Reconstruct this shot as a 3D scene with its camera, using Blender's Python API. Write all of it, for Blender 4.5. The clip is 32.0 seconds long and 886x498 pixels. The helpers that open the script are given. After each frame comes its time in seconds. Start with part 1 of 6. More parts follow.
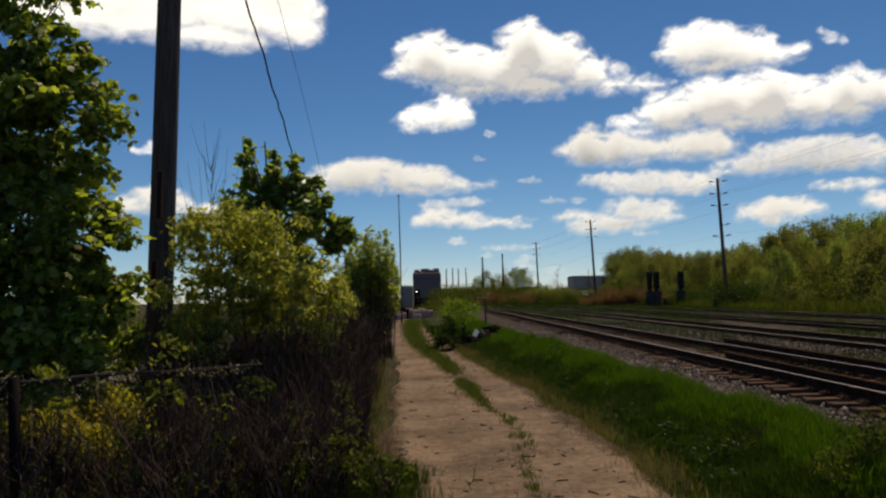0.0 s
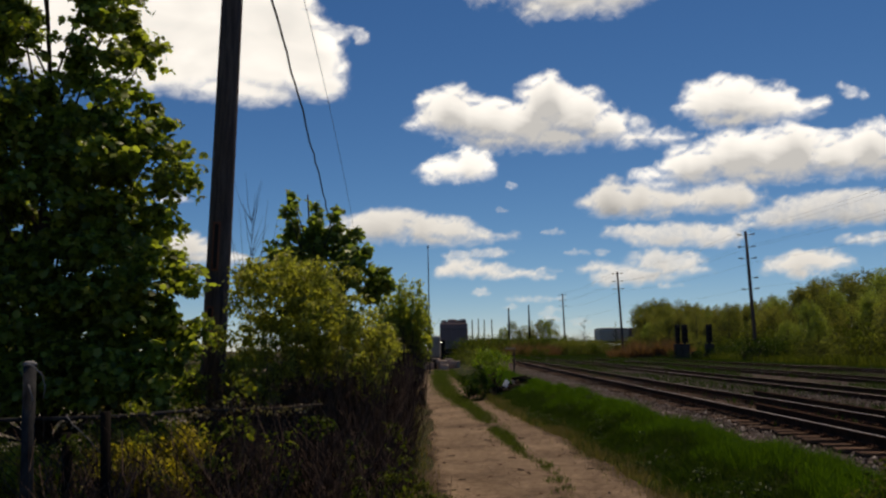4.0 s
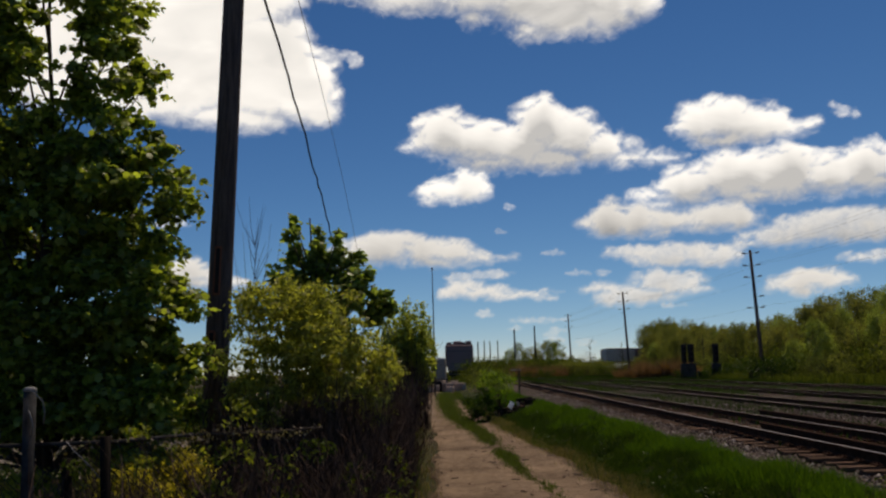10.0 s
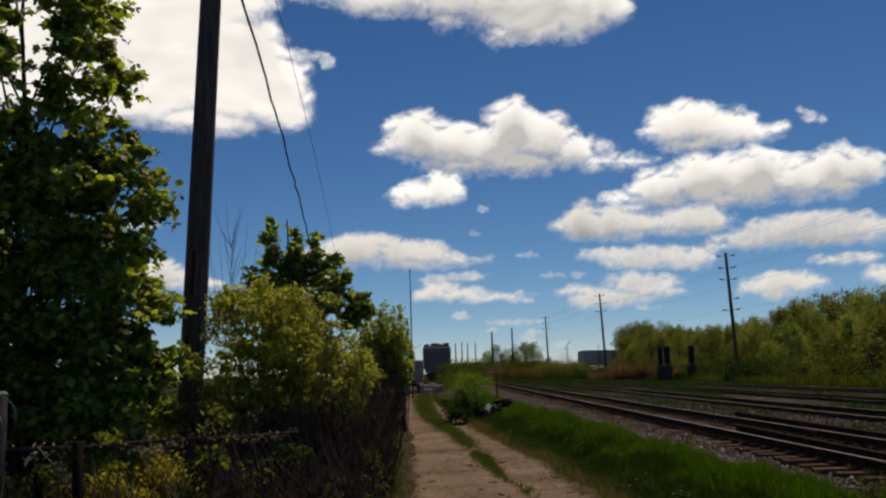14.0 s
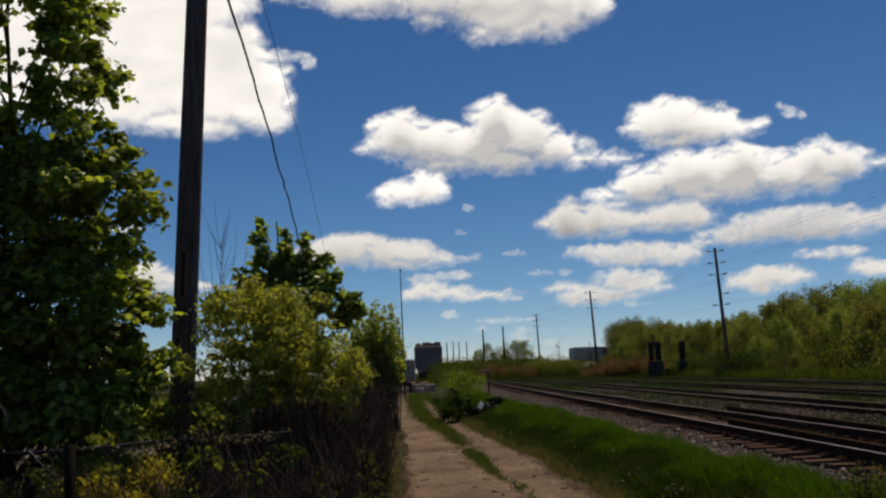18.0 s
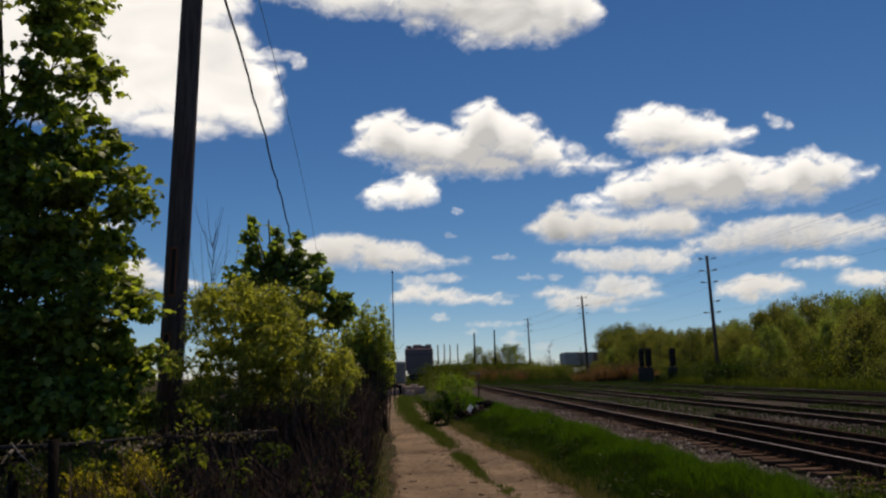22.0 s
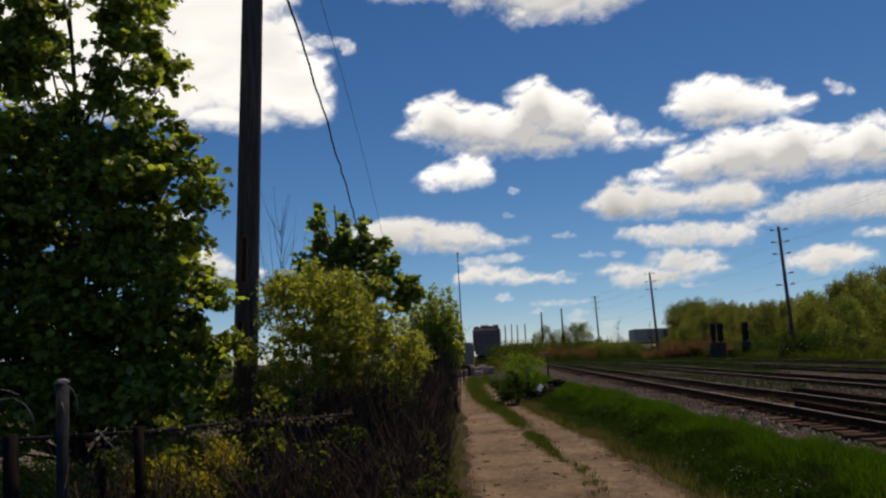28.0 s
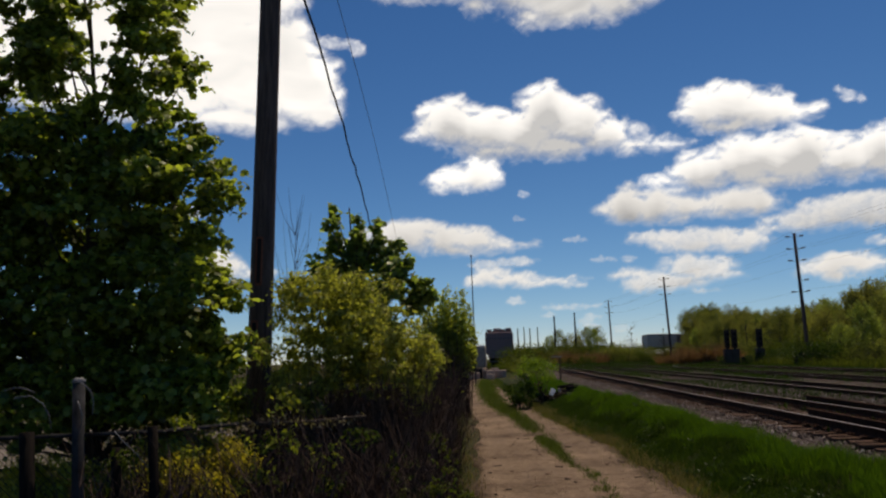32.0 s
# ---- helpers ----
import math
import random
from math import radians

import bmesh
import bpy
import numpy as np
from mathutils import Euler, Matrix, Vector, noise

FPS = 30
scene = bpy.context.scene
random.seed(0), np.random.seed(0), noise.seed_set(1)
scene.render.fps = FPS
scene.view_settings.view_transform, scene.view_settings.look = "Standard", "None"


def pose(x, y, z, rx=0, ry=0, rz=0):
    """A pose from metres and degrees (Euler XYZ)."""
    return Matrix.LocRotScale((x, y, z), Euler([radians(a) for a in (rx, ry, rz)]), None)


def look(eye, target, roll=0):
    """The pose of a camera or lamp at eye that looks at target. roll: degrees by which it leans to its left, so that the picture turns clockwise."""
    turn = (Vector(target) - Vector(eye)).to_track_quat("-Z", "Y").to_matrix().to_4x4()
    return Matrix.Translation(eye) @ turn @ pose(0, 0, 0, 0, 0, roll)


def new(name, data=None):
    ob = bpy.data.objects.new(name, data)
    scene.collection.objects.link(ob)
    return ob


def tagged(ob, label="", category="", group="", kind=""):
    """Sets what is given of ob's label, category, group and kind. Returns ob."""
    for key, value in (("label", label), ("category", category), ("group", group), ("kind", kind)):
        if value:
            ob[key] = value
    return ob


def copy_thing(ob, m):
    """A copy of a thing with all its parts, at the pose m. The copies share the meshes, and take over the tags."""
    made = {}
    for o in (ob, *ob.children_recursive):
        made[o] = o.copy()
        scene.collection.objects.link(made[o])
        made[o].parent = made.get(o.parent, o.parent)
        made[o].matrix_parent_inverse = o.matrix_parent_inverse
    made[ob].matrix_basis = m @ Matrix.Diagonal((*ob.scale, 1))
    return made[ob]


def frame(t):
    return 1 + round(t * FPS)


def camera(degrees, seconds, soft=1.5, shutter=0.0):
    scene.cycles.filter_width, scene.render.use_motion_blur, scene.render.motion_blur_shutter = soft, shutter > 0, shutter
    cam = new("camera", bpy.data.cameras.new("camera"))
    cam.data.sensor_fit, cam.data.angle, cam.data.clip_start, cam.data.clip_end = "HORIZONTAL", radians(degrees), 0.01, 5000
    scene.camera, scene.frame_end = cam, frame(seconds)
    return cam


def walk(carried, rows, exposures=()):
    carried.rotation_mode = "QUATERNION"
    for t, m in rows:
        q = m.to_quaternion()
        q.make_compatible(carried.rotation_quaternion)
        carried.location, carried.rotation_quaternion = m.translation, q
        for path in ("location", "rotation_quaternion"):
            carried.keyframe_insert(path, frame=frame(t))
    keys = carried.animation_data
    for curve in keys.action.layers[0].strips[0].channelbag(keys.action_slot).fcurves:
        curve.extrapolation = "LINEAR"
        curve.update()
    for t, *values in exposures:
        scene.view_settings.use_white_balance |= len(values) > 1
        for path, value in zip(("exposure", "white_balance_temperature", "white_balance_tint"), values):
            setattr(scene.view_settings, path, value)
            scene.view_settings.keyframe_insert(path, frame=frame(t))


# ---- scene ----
# ---- camera ----
cam = camera(52.5, 32.0, soft=2.3)
PATH = [
    (0, 0.144, 0.582, 1.690, 93.116, 1.142, 0.114),
    (0.5, 0.140, 0.480, 1.687, 93.464, 1.086, 0.110),
    (1, 0.078, 0.307, 1.655, 93.920, 0.853, 0.149),
    (1.5, 0.055, 0.080, 1.648, 94.760, 0.951, 0.612),
    (2, 0.033, 0.002, 1.649, 95.525, 0.954, 0.382),
    (2.5, 0.018, 0.005, 1.649, 96.167, 0.991, -0.504),
    (3, -0.005, 0.008, 1.648, 96.318, 0.914, -0.894),
    (3.5, -0.035, 0.013, 1.653, 96.283, 0.737, 0.646),
    (5.5, -0.066, 0.011, 1.649, 97.084, 0.353, 2.487),
    (6, -0.056, -0.003, 1.651, 97.283, 0.304, 2.505),
    (6.5, -0.041, -0.005, 1.651, 97.469, 0.384, 2.493),
    (7, -0.025, -0.018, 1.651, 97.525, 0.495, 2.418),
    (7.5, -0.002, -0.033, 1.650, 97.583, 0.644, 2.389),
    (8, 0.014, -0.022, 1.649, 97.660, 0.851, 2.361),
    (8.5, 0.021, -0.020, 1.652, 97.664, 0.891, 2.300),
    (9, 0.011, -0.022, 1.657, 97.699, 0.877, 2.237),
    (9.5, 0.015, -0.029, 1.651, 97.726, 1.008, 2.167),
    (10, 0.010, -0.030, 1.646, 97.775, 1.136, 2.094),
    (10.5, 0.005, -0.019, 1.645, 97.814, 1.172, 2.023),
    (11, 0.010, -0.022, 1.645, 97.830, 1.124, 1.937),
    (11.5, -0.000, -0.016, 1.650, 97.809, 1.059, 1.840),
    (12, -0.005, -0.002, 1.651, 97.867, 1.051, 1.760),
    (12.5, -0.003, -0.012, 1.654, 97.868, 1.085, 1.666),
    (13, -0.005, -0.028, 1.657, 97.885, 1.064, 1.449),
    (13.5, 0.002, -0.016, 1.653, 97.858, 1.034, 1.058),
    (14, 0.012, -0.013, 1.661, 97.866, 1.180, 0.677),
    (14.5, 0.027, -0.016, 1.658, 97.995, 1.224, 0.303),
    (16.5, 0.016, -0.014, 1.653, 98.154, 1.492, -0.050),
    (17, 0.014, -0.008, 1.653, 97.981, 1.833, 0.048),
    (17.5, 0.011, -0.006, 1.651, 97.825, 1.979, 0.106),
    (18, 0.004, -0.005, 1.648, 97.792, 2.030, 0.149),
    (18.5, 0.022, -0.018, 1.644, 97.783, 2.078, 0.182),
    (19, 0.014, -0.032, 1.641, 97.826, 1.978, 0.234),
    (19.5, 0.024, -0.022, 1.641, 97.896, 1.888, 0.281),
    (20, 0.028, -0.017, 1.641, 97.960, 1.779, 0.312),
    (20.5, 0.040, -0.019, 1.641, 98.032, 1.639, 0.310),
    (21, 0.052, -0.018, 1.639, 98.133, 1.589, 0.279),
    (21.5, 0.033, -0.008, 1.636, 98.182, 1.221, 0.207),
    (22, 0.028, 0.002, 1.638, 97.949, 1.021, -0.443),
    (22.5, 0.007, 0.002, 1.643, 97.342, 0.918, -2.138),
    (23, -0.022, -0.014, 1.649, 96.461, 0.839, -3.247),
    (23.5, 0.001, 0.004, 1.651, 96.654, 1.736, -2.600),
    (24, 0.041, -0.000, 1.633, 97.302, 2.491, -1.738),
    (24.5, 0.045, -0.005, 1.621, 98.060, 2.507, -1.268),
    (26.5, -0.006, 0.008, 1.666, 97.678, 4.055, -0.138),
    (27, -0.018, 0.018, 1.669, 97.245, 4.217, 0.281),
    (27.5, -0.012, 0.027, 1.665, 97.190, 3.628, 1.778),
    (28, -0.007, 0.032, 1.639, 96.868, 2.366, 3.859),
    (28.5, -0.006, 0.018, 1.632, 96.769, 1.465, 4.536),
    (29, -0.003, 0.017, 1.634, 97.078, 0.886, 4.278),
    (29.5, -0.002, 0.013, 1.633, 97.226, 0.683, 4.164),
    (30, -0.003, 0.013, 1.636, 97.231, 0.721, 4.146),
    (30.5, -0.007, 0.005, 1.647, 97.243, 0.811, 4.144),
    (31, 0.003, 0.004, 1.651, 97.177, 1.022, 4.285),
    (31.5, -0.007, 0.007, 1.651, 97.058, 1.270, 4.473),
    (32, -0.013, 0.009, 1.654, 97.041, 1.556, 4.626),
]
walk(cam, [(t, pose(*p)) for t, *p in PATH], exposures=[(0, -0.08, 8550, 12), (1, -0.08, 8600, 13), (3, -0.22, 8500, 13), (6, -0.30, 8400, 13), (13, -0.33, 8200, 13), (24, -0.25, 8200, 13), (29, -0.22, 8100, 13), (32, -0.22, 8100, 13)])

# ---- light: high sun ahead and a little to the right, blue sky with drifting cumulus ----
SUN_AZ, SUN_EL = 25.0, 62.0
world = bpy.data.worlds.new("sky")
scene.world = world
world.use_nodes = True
wn, wl = world.node_tree.nodes, world.node_tree.links
sky = wn.new("ShaderNodeTexSky")
sky.sky_type = "NISHITA"
sky.sun_disc = False
sky.sun_elevation, sky.sun_rotation = radians(SUN_EL), radians(SUN_AZ)
sky.altitude, sky.air_density, sky.dust_density, sky.ozone_density = 4000, 1.0, 0.05, 3.0
wn["Background"].inputs["Strength"].default_value = 0.1
# the air's own colour: a deep blue overhead that pales to grey-blue at the horizon
apart, whole = wn.new("ShaderNodeSeparateColor"), wn.new("ShaderNodeCombineColor")
wl.new(sky.outputs[0], apart.inputs[0])
for k, (power, gain) in enumerate(((1.60, 0.247), (1.16, 0.602), (0.91, 1.19))):
    pw, ga = wn.new("ShaderNodeMath"), wn.new("ShaderNodeMath")
    pw.operation, ga.operation = "POWER", "MULTIPLY"
    pw.inputs[1].default_value, ga.inputs[1].default_value = power, gain
    wl.new(apart.outputs[k], pw.inputs[0])
    wl.new(pw.outputs[0], ga.inputs[0])
    wl.new(ga.outputs[0], whole.inputs[k])
wl.new(whole.outputs[0], wn["Background"].inputs["Color"])
sun_data = bpy.data.lights.new("sun", "SUN")
sun_data.energy, sun_data.angle, sun_data.color = 3.2, radians(0.5), (1.0, 0.95, 0.87)
sun = new("sun", sun_data)
_a, _e = radians(SUN_AZ), radians(SUN_EL)
sun.matrix_world = look((0, 0, 50), (-math.sin(_a) * math.cos(_e) * 50, -math.cos(_a) * math.cos(_e) * 50, 50 - 50 * math.sin(_e)))

# ---- materials ----
def nodes_of(name):
    m = bpy.data.materials.new(name)
    m.use_nodes = True
    n, l = m.node_tree.nodes, m.node_tree.links
    return m, n, l, n["Principled BSDF"], n["Material Output"]


def noise_tex(n, l, scale, detail=6, rough=0.6, vec=None, stretch=None):
    tc = n.new("ShaderNodeTexCoord")
    out = tc.outputs["Object"]
    if stretch:
        mp = n.new("ShaderNodeMapping")
        mp.inputs["Scale"].default_value = stretch
        l.new(out, mp.inputs["Vector"])
        out = mp.outputs[0]
    t = n.new("ShaderNodeTexNoise")
    t.inputs["Scale"].default_value, t.inputs["Detail"].default_value, t.inputs["Roughness"].default_value = scale, detail, rough
    l.new(out, t.inputs["Vector"])
    return t


def ramp(n, l, src, stops):
    r = n.new("ShaderNodeValToRGB")
    els = r.color_ramp.elements
    while len(els) < len(stops):
        els.new(0.5)
    for e, (p, c) in zip(els, stops):
        e.position, e.color = p, (*c, 1)
    l.new(src, r.inputs[0])
    return r


def mixed(n, l, fac, a, b, kind="MIX"):
    m = n.new("ShaderNodeMix")
    m.data_type, m.blend_type = "RGBA", kind
    for sock, v in ((m.inputs[0], fac), (m.inputs[6], a), (m.inputs[7], b)):
        if isinstance(v, (int, float)):
            sock.default_value = v
        elif isinstance(v, tuple):
            sock.default_value = (*v, 1)
        else:
            l.new(v, sock)
    return m.outputs[2]


def surface(name, c1, c2, scale=3.0, fine=40.0, rough=0.85, metal=0.0, bump=0.3, stain=None, vary=0.0, stretch=None):
    """Two tones by broad and fine noise, an optional stain, relief, and a tone of its own for each object."""
    m, n, l, bs, out = nodes_of(name)
    big, small = noise_tex(n, l, scale, stretch=stretch), noise_tex(n, l, fine, 8, 0.65, stretch=stretch)
    col = ramp(n, l, big.outputs[0], [(0.35, c1), (0.65, c2)]).outputs[0]
    tone = ramp(n, l, small.outputs[0], [(0.3, (0.62, 0.62, 0.62)), (0.7, (1.25, 1.25, 1.25))]).outputs[0]
    col = mixed(n, l, 0.8, col, tone, "MULTIPLY")
    if stain:
        sp = noise_tex(n, l, scale * 2.7, 5, 0.7)
        msk = ramp(n, l, sp.outputs[0], [(0.52, (0, 0, 0)), (0.66, (1, 1, 1))]).outputs[0]
        col = mixed(n, l, msk, col, stain)
    if vary:
        oi = n.new("ShaderNodeObjectInfo")
        v = ramp(n, l, oi.outputs["Random"], [(0.0, (1 - vary,) * 3), (1.0, (1 + vary,) * 3)]).outputs[0]
        col = mixed(n, l, 1.0, col, v, "MULTIPLY")
    l.new(col, bs.inputs["Base Color"])
    bs.inputs["Roughness"].default_value, bs.inputs["Metallic"].default_value = rough, metal
    bs.inputs["Specular IOR Level"].default_value = 0.5 if metal or rough < 0.7 else 0.03
    if bump:
        bp = n.new("ShaderNodeBump")
        bp.inputs["Strength"].default_value, bp.inputs["Distance"].default_value = bump, 0.02
        l.new(small.outputs[0], bp.inputs["Height"])
        l.new(bp.outputs[0], bs.inputs["Normal"])
    return m


def foliage(name, dark, light, pass_through=0.45, gloss=0.12):
    """A leaf: a tone for each leaf, light passing through it, and a weak sheen."""
    m, n, l, bs, out = nodes_of(name)
    geo = n.new("ShaderNodeNewGeometry")
    col = ramp(n, l, geo.outputs["Random Per Island"], [(0.0, dark), (0.7, light), (1.0, tuple(min(1, c * 1.35) for c in light))]).outputs[0]
    br = noise_tex(n, l, 1.3, 3)
    col = mixed(n, l, 0.6, col, ramp(n, l, br.outputs[0], [(0.3, (0.7, 0.72, 0.7)), (0.7, (1.15, 1.15, 1.0))]).outputs[0], "MULTIPLY")
    l.new(col, bs.inputs["Base Color"])
    bs.inputs["Roughness"].default_value = 0.42
    bs.inputs["Specular IOR Level"].default_value = gloss
    tr = n.new("ShaderNodeBsdfTranslucent")
    warm = mixed(n, l, 1.0, col, (1.35, 1.45, 0.55), "MULTIPLY")
    l.new(warm, tr.inputs["Color"])
    mx = n.new("ShaderNodeMixShader")
    mx.inputs[0].default_value = pass_through
    l.new(bs.outputs[0], mx.inputs[1])
    l.new(tr.outputs[0], mx.inputs[2])
    l.new(mx.outputs[0], out.inputs["Surface"])
    return m


def plain(name, c, rough=0.5, metal=0.0, glow=0.0):
    return_m, n, l, bs, out = nodes_of(name)
    small = noise_tex(n, l, 25, 5)
    col = mixed(n, l, 0.5, c, ramp(n, l, small.outputs[0], [(0.3, (0.75,) * 3), (0.7, (1.15,) * 3)]).outputs[0], "MULTIPLY")
    l.new(col, bs.inputs["Base Color"])
    bs.inputs["Roughness"].default_value, bs.inputs["Metallic"].default_value = rough, metal
    bs.inputs["Specular IOR Level"].default_value = 0.5 if rough < 0.4 else 0.04
    if glow:
        bs.inputs["Emission Color"].default_value, bs.inputs["Emission Strength"].default_value = (1, 0.97, 0.9, 1), glow
    return return_m


def cloud_material(name, gain):
    """Glowing vapour with ragged thin edges: sunlight and self-shade are painted into the emission, duller under deep
    vapour.
    """
    m, n, l, bs, out = nodes_of(name)
    tc = n.new("ShaderNodeTexCoord")

    def field(scale, detail, rough, flat=(1, 0.3, 1.35)):
        mp = n.new("ShaderNodeMapping")
        mp.inputs["Scale"].default_value = flat
        l.new(tc.outputs["Object"], mp.inputs["Vector"])
        t = n.new("ShaderNodeTexNoise")
        t.inputs["Scale"].default_value, t.inputs["Detail"].default_value, t.inputs["Roughness"].default_value = scale, detail, rough
        t.inputs["Distortion"].default_value = 0.6
        l.new(mp.outputs[0], t.inputs["Vector"])
        return t.outputs[0]

    def calc(op, a, b):
        c = n.new("ShaderNodeMath")
        c.operation = op
        for sock, v in zip(c.inputs, (a, b)):
            if isinstance(v, (int, float)):
                sock.default_value = v
            else:
                l.new(v, sock)
        return c.outputs[0]

    def read(name):
        at = n.new("ShaderNodeAttribute")
        at.attribute_name = name
        return at.outputs["Fac"]

    ragged = calc("MULTIPLY", calc("SUBTRACT", field(0.034, 5, 0.6), 0.5), 1.4)
    body = calc("ADD", read("puff"), ragged)
    al = n.new("ShaderNodeMapRange")
    al.interpolation_type = "SMOOTHSTEP"
    al.inputs[1].default_value, al.inputs[2].default_value = -0.25, 1.65
    l.new(body, al.inputs[0])
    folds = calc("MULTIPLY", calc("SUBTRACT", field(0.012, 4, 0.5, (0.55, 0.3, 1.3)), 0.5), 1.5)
    # baked shade and noisy folds set how dull the emission is
    broad = calc("ADD", calc("MULTIPLY", read("self_shade"), 0.75), calc("MULTIPLY", folds, calc("ADD", calc("MULTIPLY", read("self_shade"), 0.7), 0.16)))
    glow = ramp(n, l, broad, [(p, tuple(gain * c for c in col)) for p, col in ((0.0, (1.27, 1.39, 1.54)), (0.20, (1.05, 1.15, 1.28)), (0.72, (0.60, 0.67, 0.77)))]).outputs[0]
    em = n.new("ShaderNodeEmission")
    l.new(glow, em.inputs["Color"])
    tp = n.new("ShaderNodeBsdfTransparent")
    mx = n.new("ShaderNodeMixShader")
    l.new(al.outputs[0], mx.inputs[0]); l.new(tp.outputs[0], mx.inputs[1]); l.new(em.outputs[0], mx.inputs[2])
    l.new(mx.outputs[0], out.inputs["Surface"])
    return m


def dirt_material():
    """Packed dirt: pale where wheels run, brown with litter between and beside the ruts."""
    m, n, l, bs, out = nodes_of("packed_dirt")
    at = n.new("ShaderNodeAttribute")
    at.attribute_name = "wear"
    big, mid, small = noise_tex(n, l, 0.8, 5), noise_tex(n, l, 5, 6, 0.7), noise_tex(n, l, 38, 8, 0.7)
    base = ramp(n, l, big.outputs[0], [(0.35, (0.285, 0.200, 0.132)), (0.65, (0.145, 0.100, 0.065))]).outputs[0]
    litter = ramp(n, l, mid.outputs[0], [(0.35, (0.060, 0.042, 0.026)), (0.65, (0.130, 0.088, 0.055))]).outputs[0]
    worn = n.new("ShaderNodeMath")
    worn.operation = "MULTIPLY_ADD"
    l.new(mid.outputs[0], worn.inputs[0])
    worn.inputs[1].default_value = 1.1
    l.new(at.outputs["Fac"], worn.inputs[2])
    col = mixed(n, l, ramp(n, l, worn.outputs[0], [(0.70, (0, 0, 0)), (1.15, (1, 1, 1))]).outputs[0], litter, base)
    col = mixed(n, l, 0.9, col, ramp(n, l, noise_tex(n, l, 9, 6, 0.72).outputs[0], [(0.35, (0.62, 0.58, 0.55)), (0.62, (1.18, 1.18, 1.18))]).outputs[0], "MULTIPLY")
    col = mixed(n, l, 0.85, col, ramp(n, l, small.outputs[0], [(0.3, (0.6,) * 3), (0.7, (1.25,) * 3)]).outputs[0], "MULTIPLY")
    spots = ramp(n, l, noise_tex(n, l, 17, 3).outputs[0], [(0.66, (0, 0, 0)), (0.72, (1, 1, 1))]).outputs[0]
    col = mixed(n, l, spots, col, (0.13, 0.085, 0.05))
    l.new(col, bs.inputs["Base Color"])
    bs.inputs["Roughness"].default_value, bs.inputs["Specular IOR Level"].default_value = 0.97, 0.08
    bp = n.new("ShaderNodeBump")
    bp.inputs["Strength"].default_value, bp.inputs["Distance"].default_value = 0.9, 0.03
    l.new(mixed(n, l, 0.5, small.outputs[0], mid.outputs[0]), bp.inputs["Height"])
    l.new(bp.outputs[0], bs.inputs["Normal"])
    return m


def stone_material():
    """Crushed stone: a tone for each stone, from rusty brown to pale grey."""
    m, n, l, bs, out = nodes_of("ballast_stone")
    geo = n.new("ShaderNodeNewGeometry")
    col = ramp(n, l, geo.outputs["Random Per Island"], [(0.0, (0.052, 0.036, 0.030)), (0.45, (0.105, 0.078, 0.066)), (0.85, (0.175, 0.142, 0.124)), (1.0, (0.34, 0.30, 0.275))]).outputs[0]
    dust = noise_tex(n, l, 40, 6, 0.7)
    col = mixed(n, l, 0.8, col, ramp(n, l, dust.outputs[0], [(0.3, (0.65,) * 3), (0.7, (1.2,) * 3)]).outputs[0], "MULTIPLY")
    l.new(col, bs.inputs["Base Color"])
    bs.inputs["Roughness"].default_value, bs.inputs["Specular IOR Level"].default_value = 0.9, 0.1
    return m


def ballast_material():
    """A bed of small crushed stones with weeds and rust stains."""
    m, n, l, bs, out = nodes_of("ballast_bed")
    tc = n.new("ShaderNodeTexCoord")
    vo = n.new("ShaderNodeTexVoronoi")
    vo.inputs["Scale"].default_value = 15.0
    l.new(tc.outputs["Object"], vo.inputs["Vector"])
    apart = n.new("ShaderNodeSeparateColor")
    l.new(vo.outputs["Color"], apart.inputs[0])
    col = ramp(n, l, apart.outputs[0], [(0.0, (0.040, 0.028, 0.023)), (0.5, (0.098, 0.072, 0.060)), (0.85, (0.160, 0.128, 0.110)), (1.0, (0.30, 0.26, 0.235))]).outputs[0]
    gap = ramp(n, l, vo.outputs["Distance"], [(0.30, (1.0,) * 3), (0.65, (0.40,) * 3)]).outputs[0]
    col = mixed(n, l, 1.0, col, gap, "MULTIPLY")
    rust = ramp(n, l, noise_tex(n, l, 0.7, 5, 0.6).outputs[0], [(0.40, (1.12, 1.12, 1.12)), (0.62, (0.72, 0.60, 0.52))]).outputs[0]
    col = mixed(n, l, 1.0, col, rust, "MULTIPLY")
    weeds = ramp(n, l, noise_tex(n, l, 1.6, 6, 0.7).outputs[0], [(0.55, (0, 0, 0)), (0.66, (0.8, 0.8, 0.8))]).outputs[0]
    col = mixed(n, l, weeds, col, (0.045, 0.062, 0.016))
    l.new(col, bs.inputs["Base Color"])
    bs.inputs["Roughness"].default_value, bs.inputs["Specular IOR Level"].default_value = 0.95, 0.05
    bp = n.new("ShaderNodeBump")
    bp.invert = True
    bp.inputs["Strength"].default_value, bp.inputs["Distance"].default_value = 1.0, 0.04
    l.new(vo.outputs["Distance"], bp.inputs["Height"])
    l.new(bp.outputs[0], bs.inputs["Normal"])
    return m


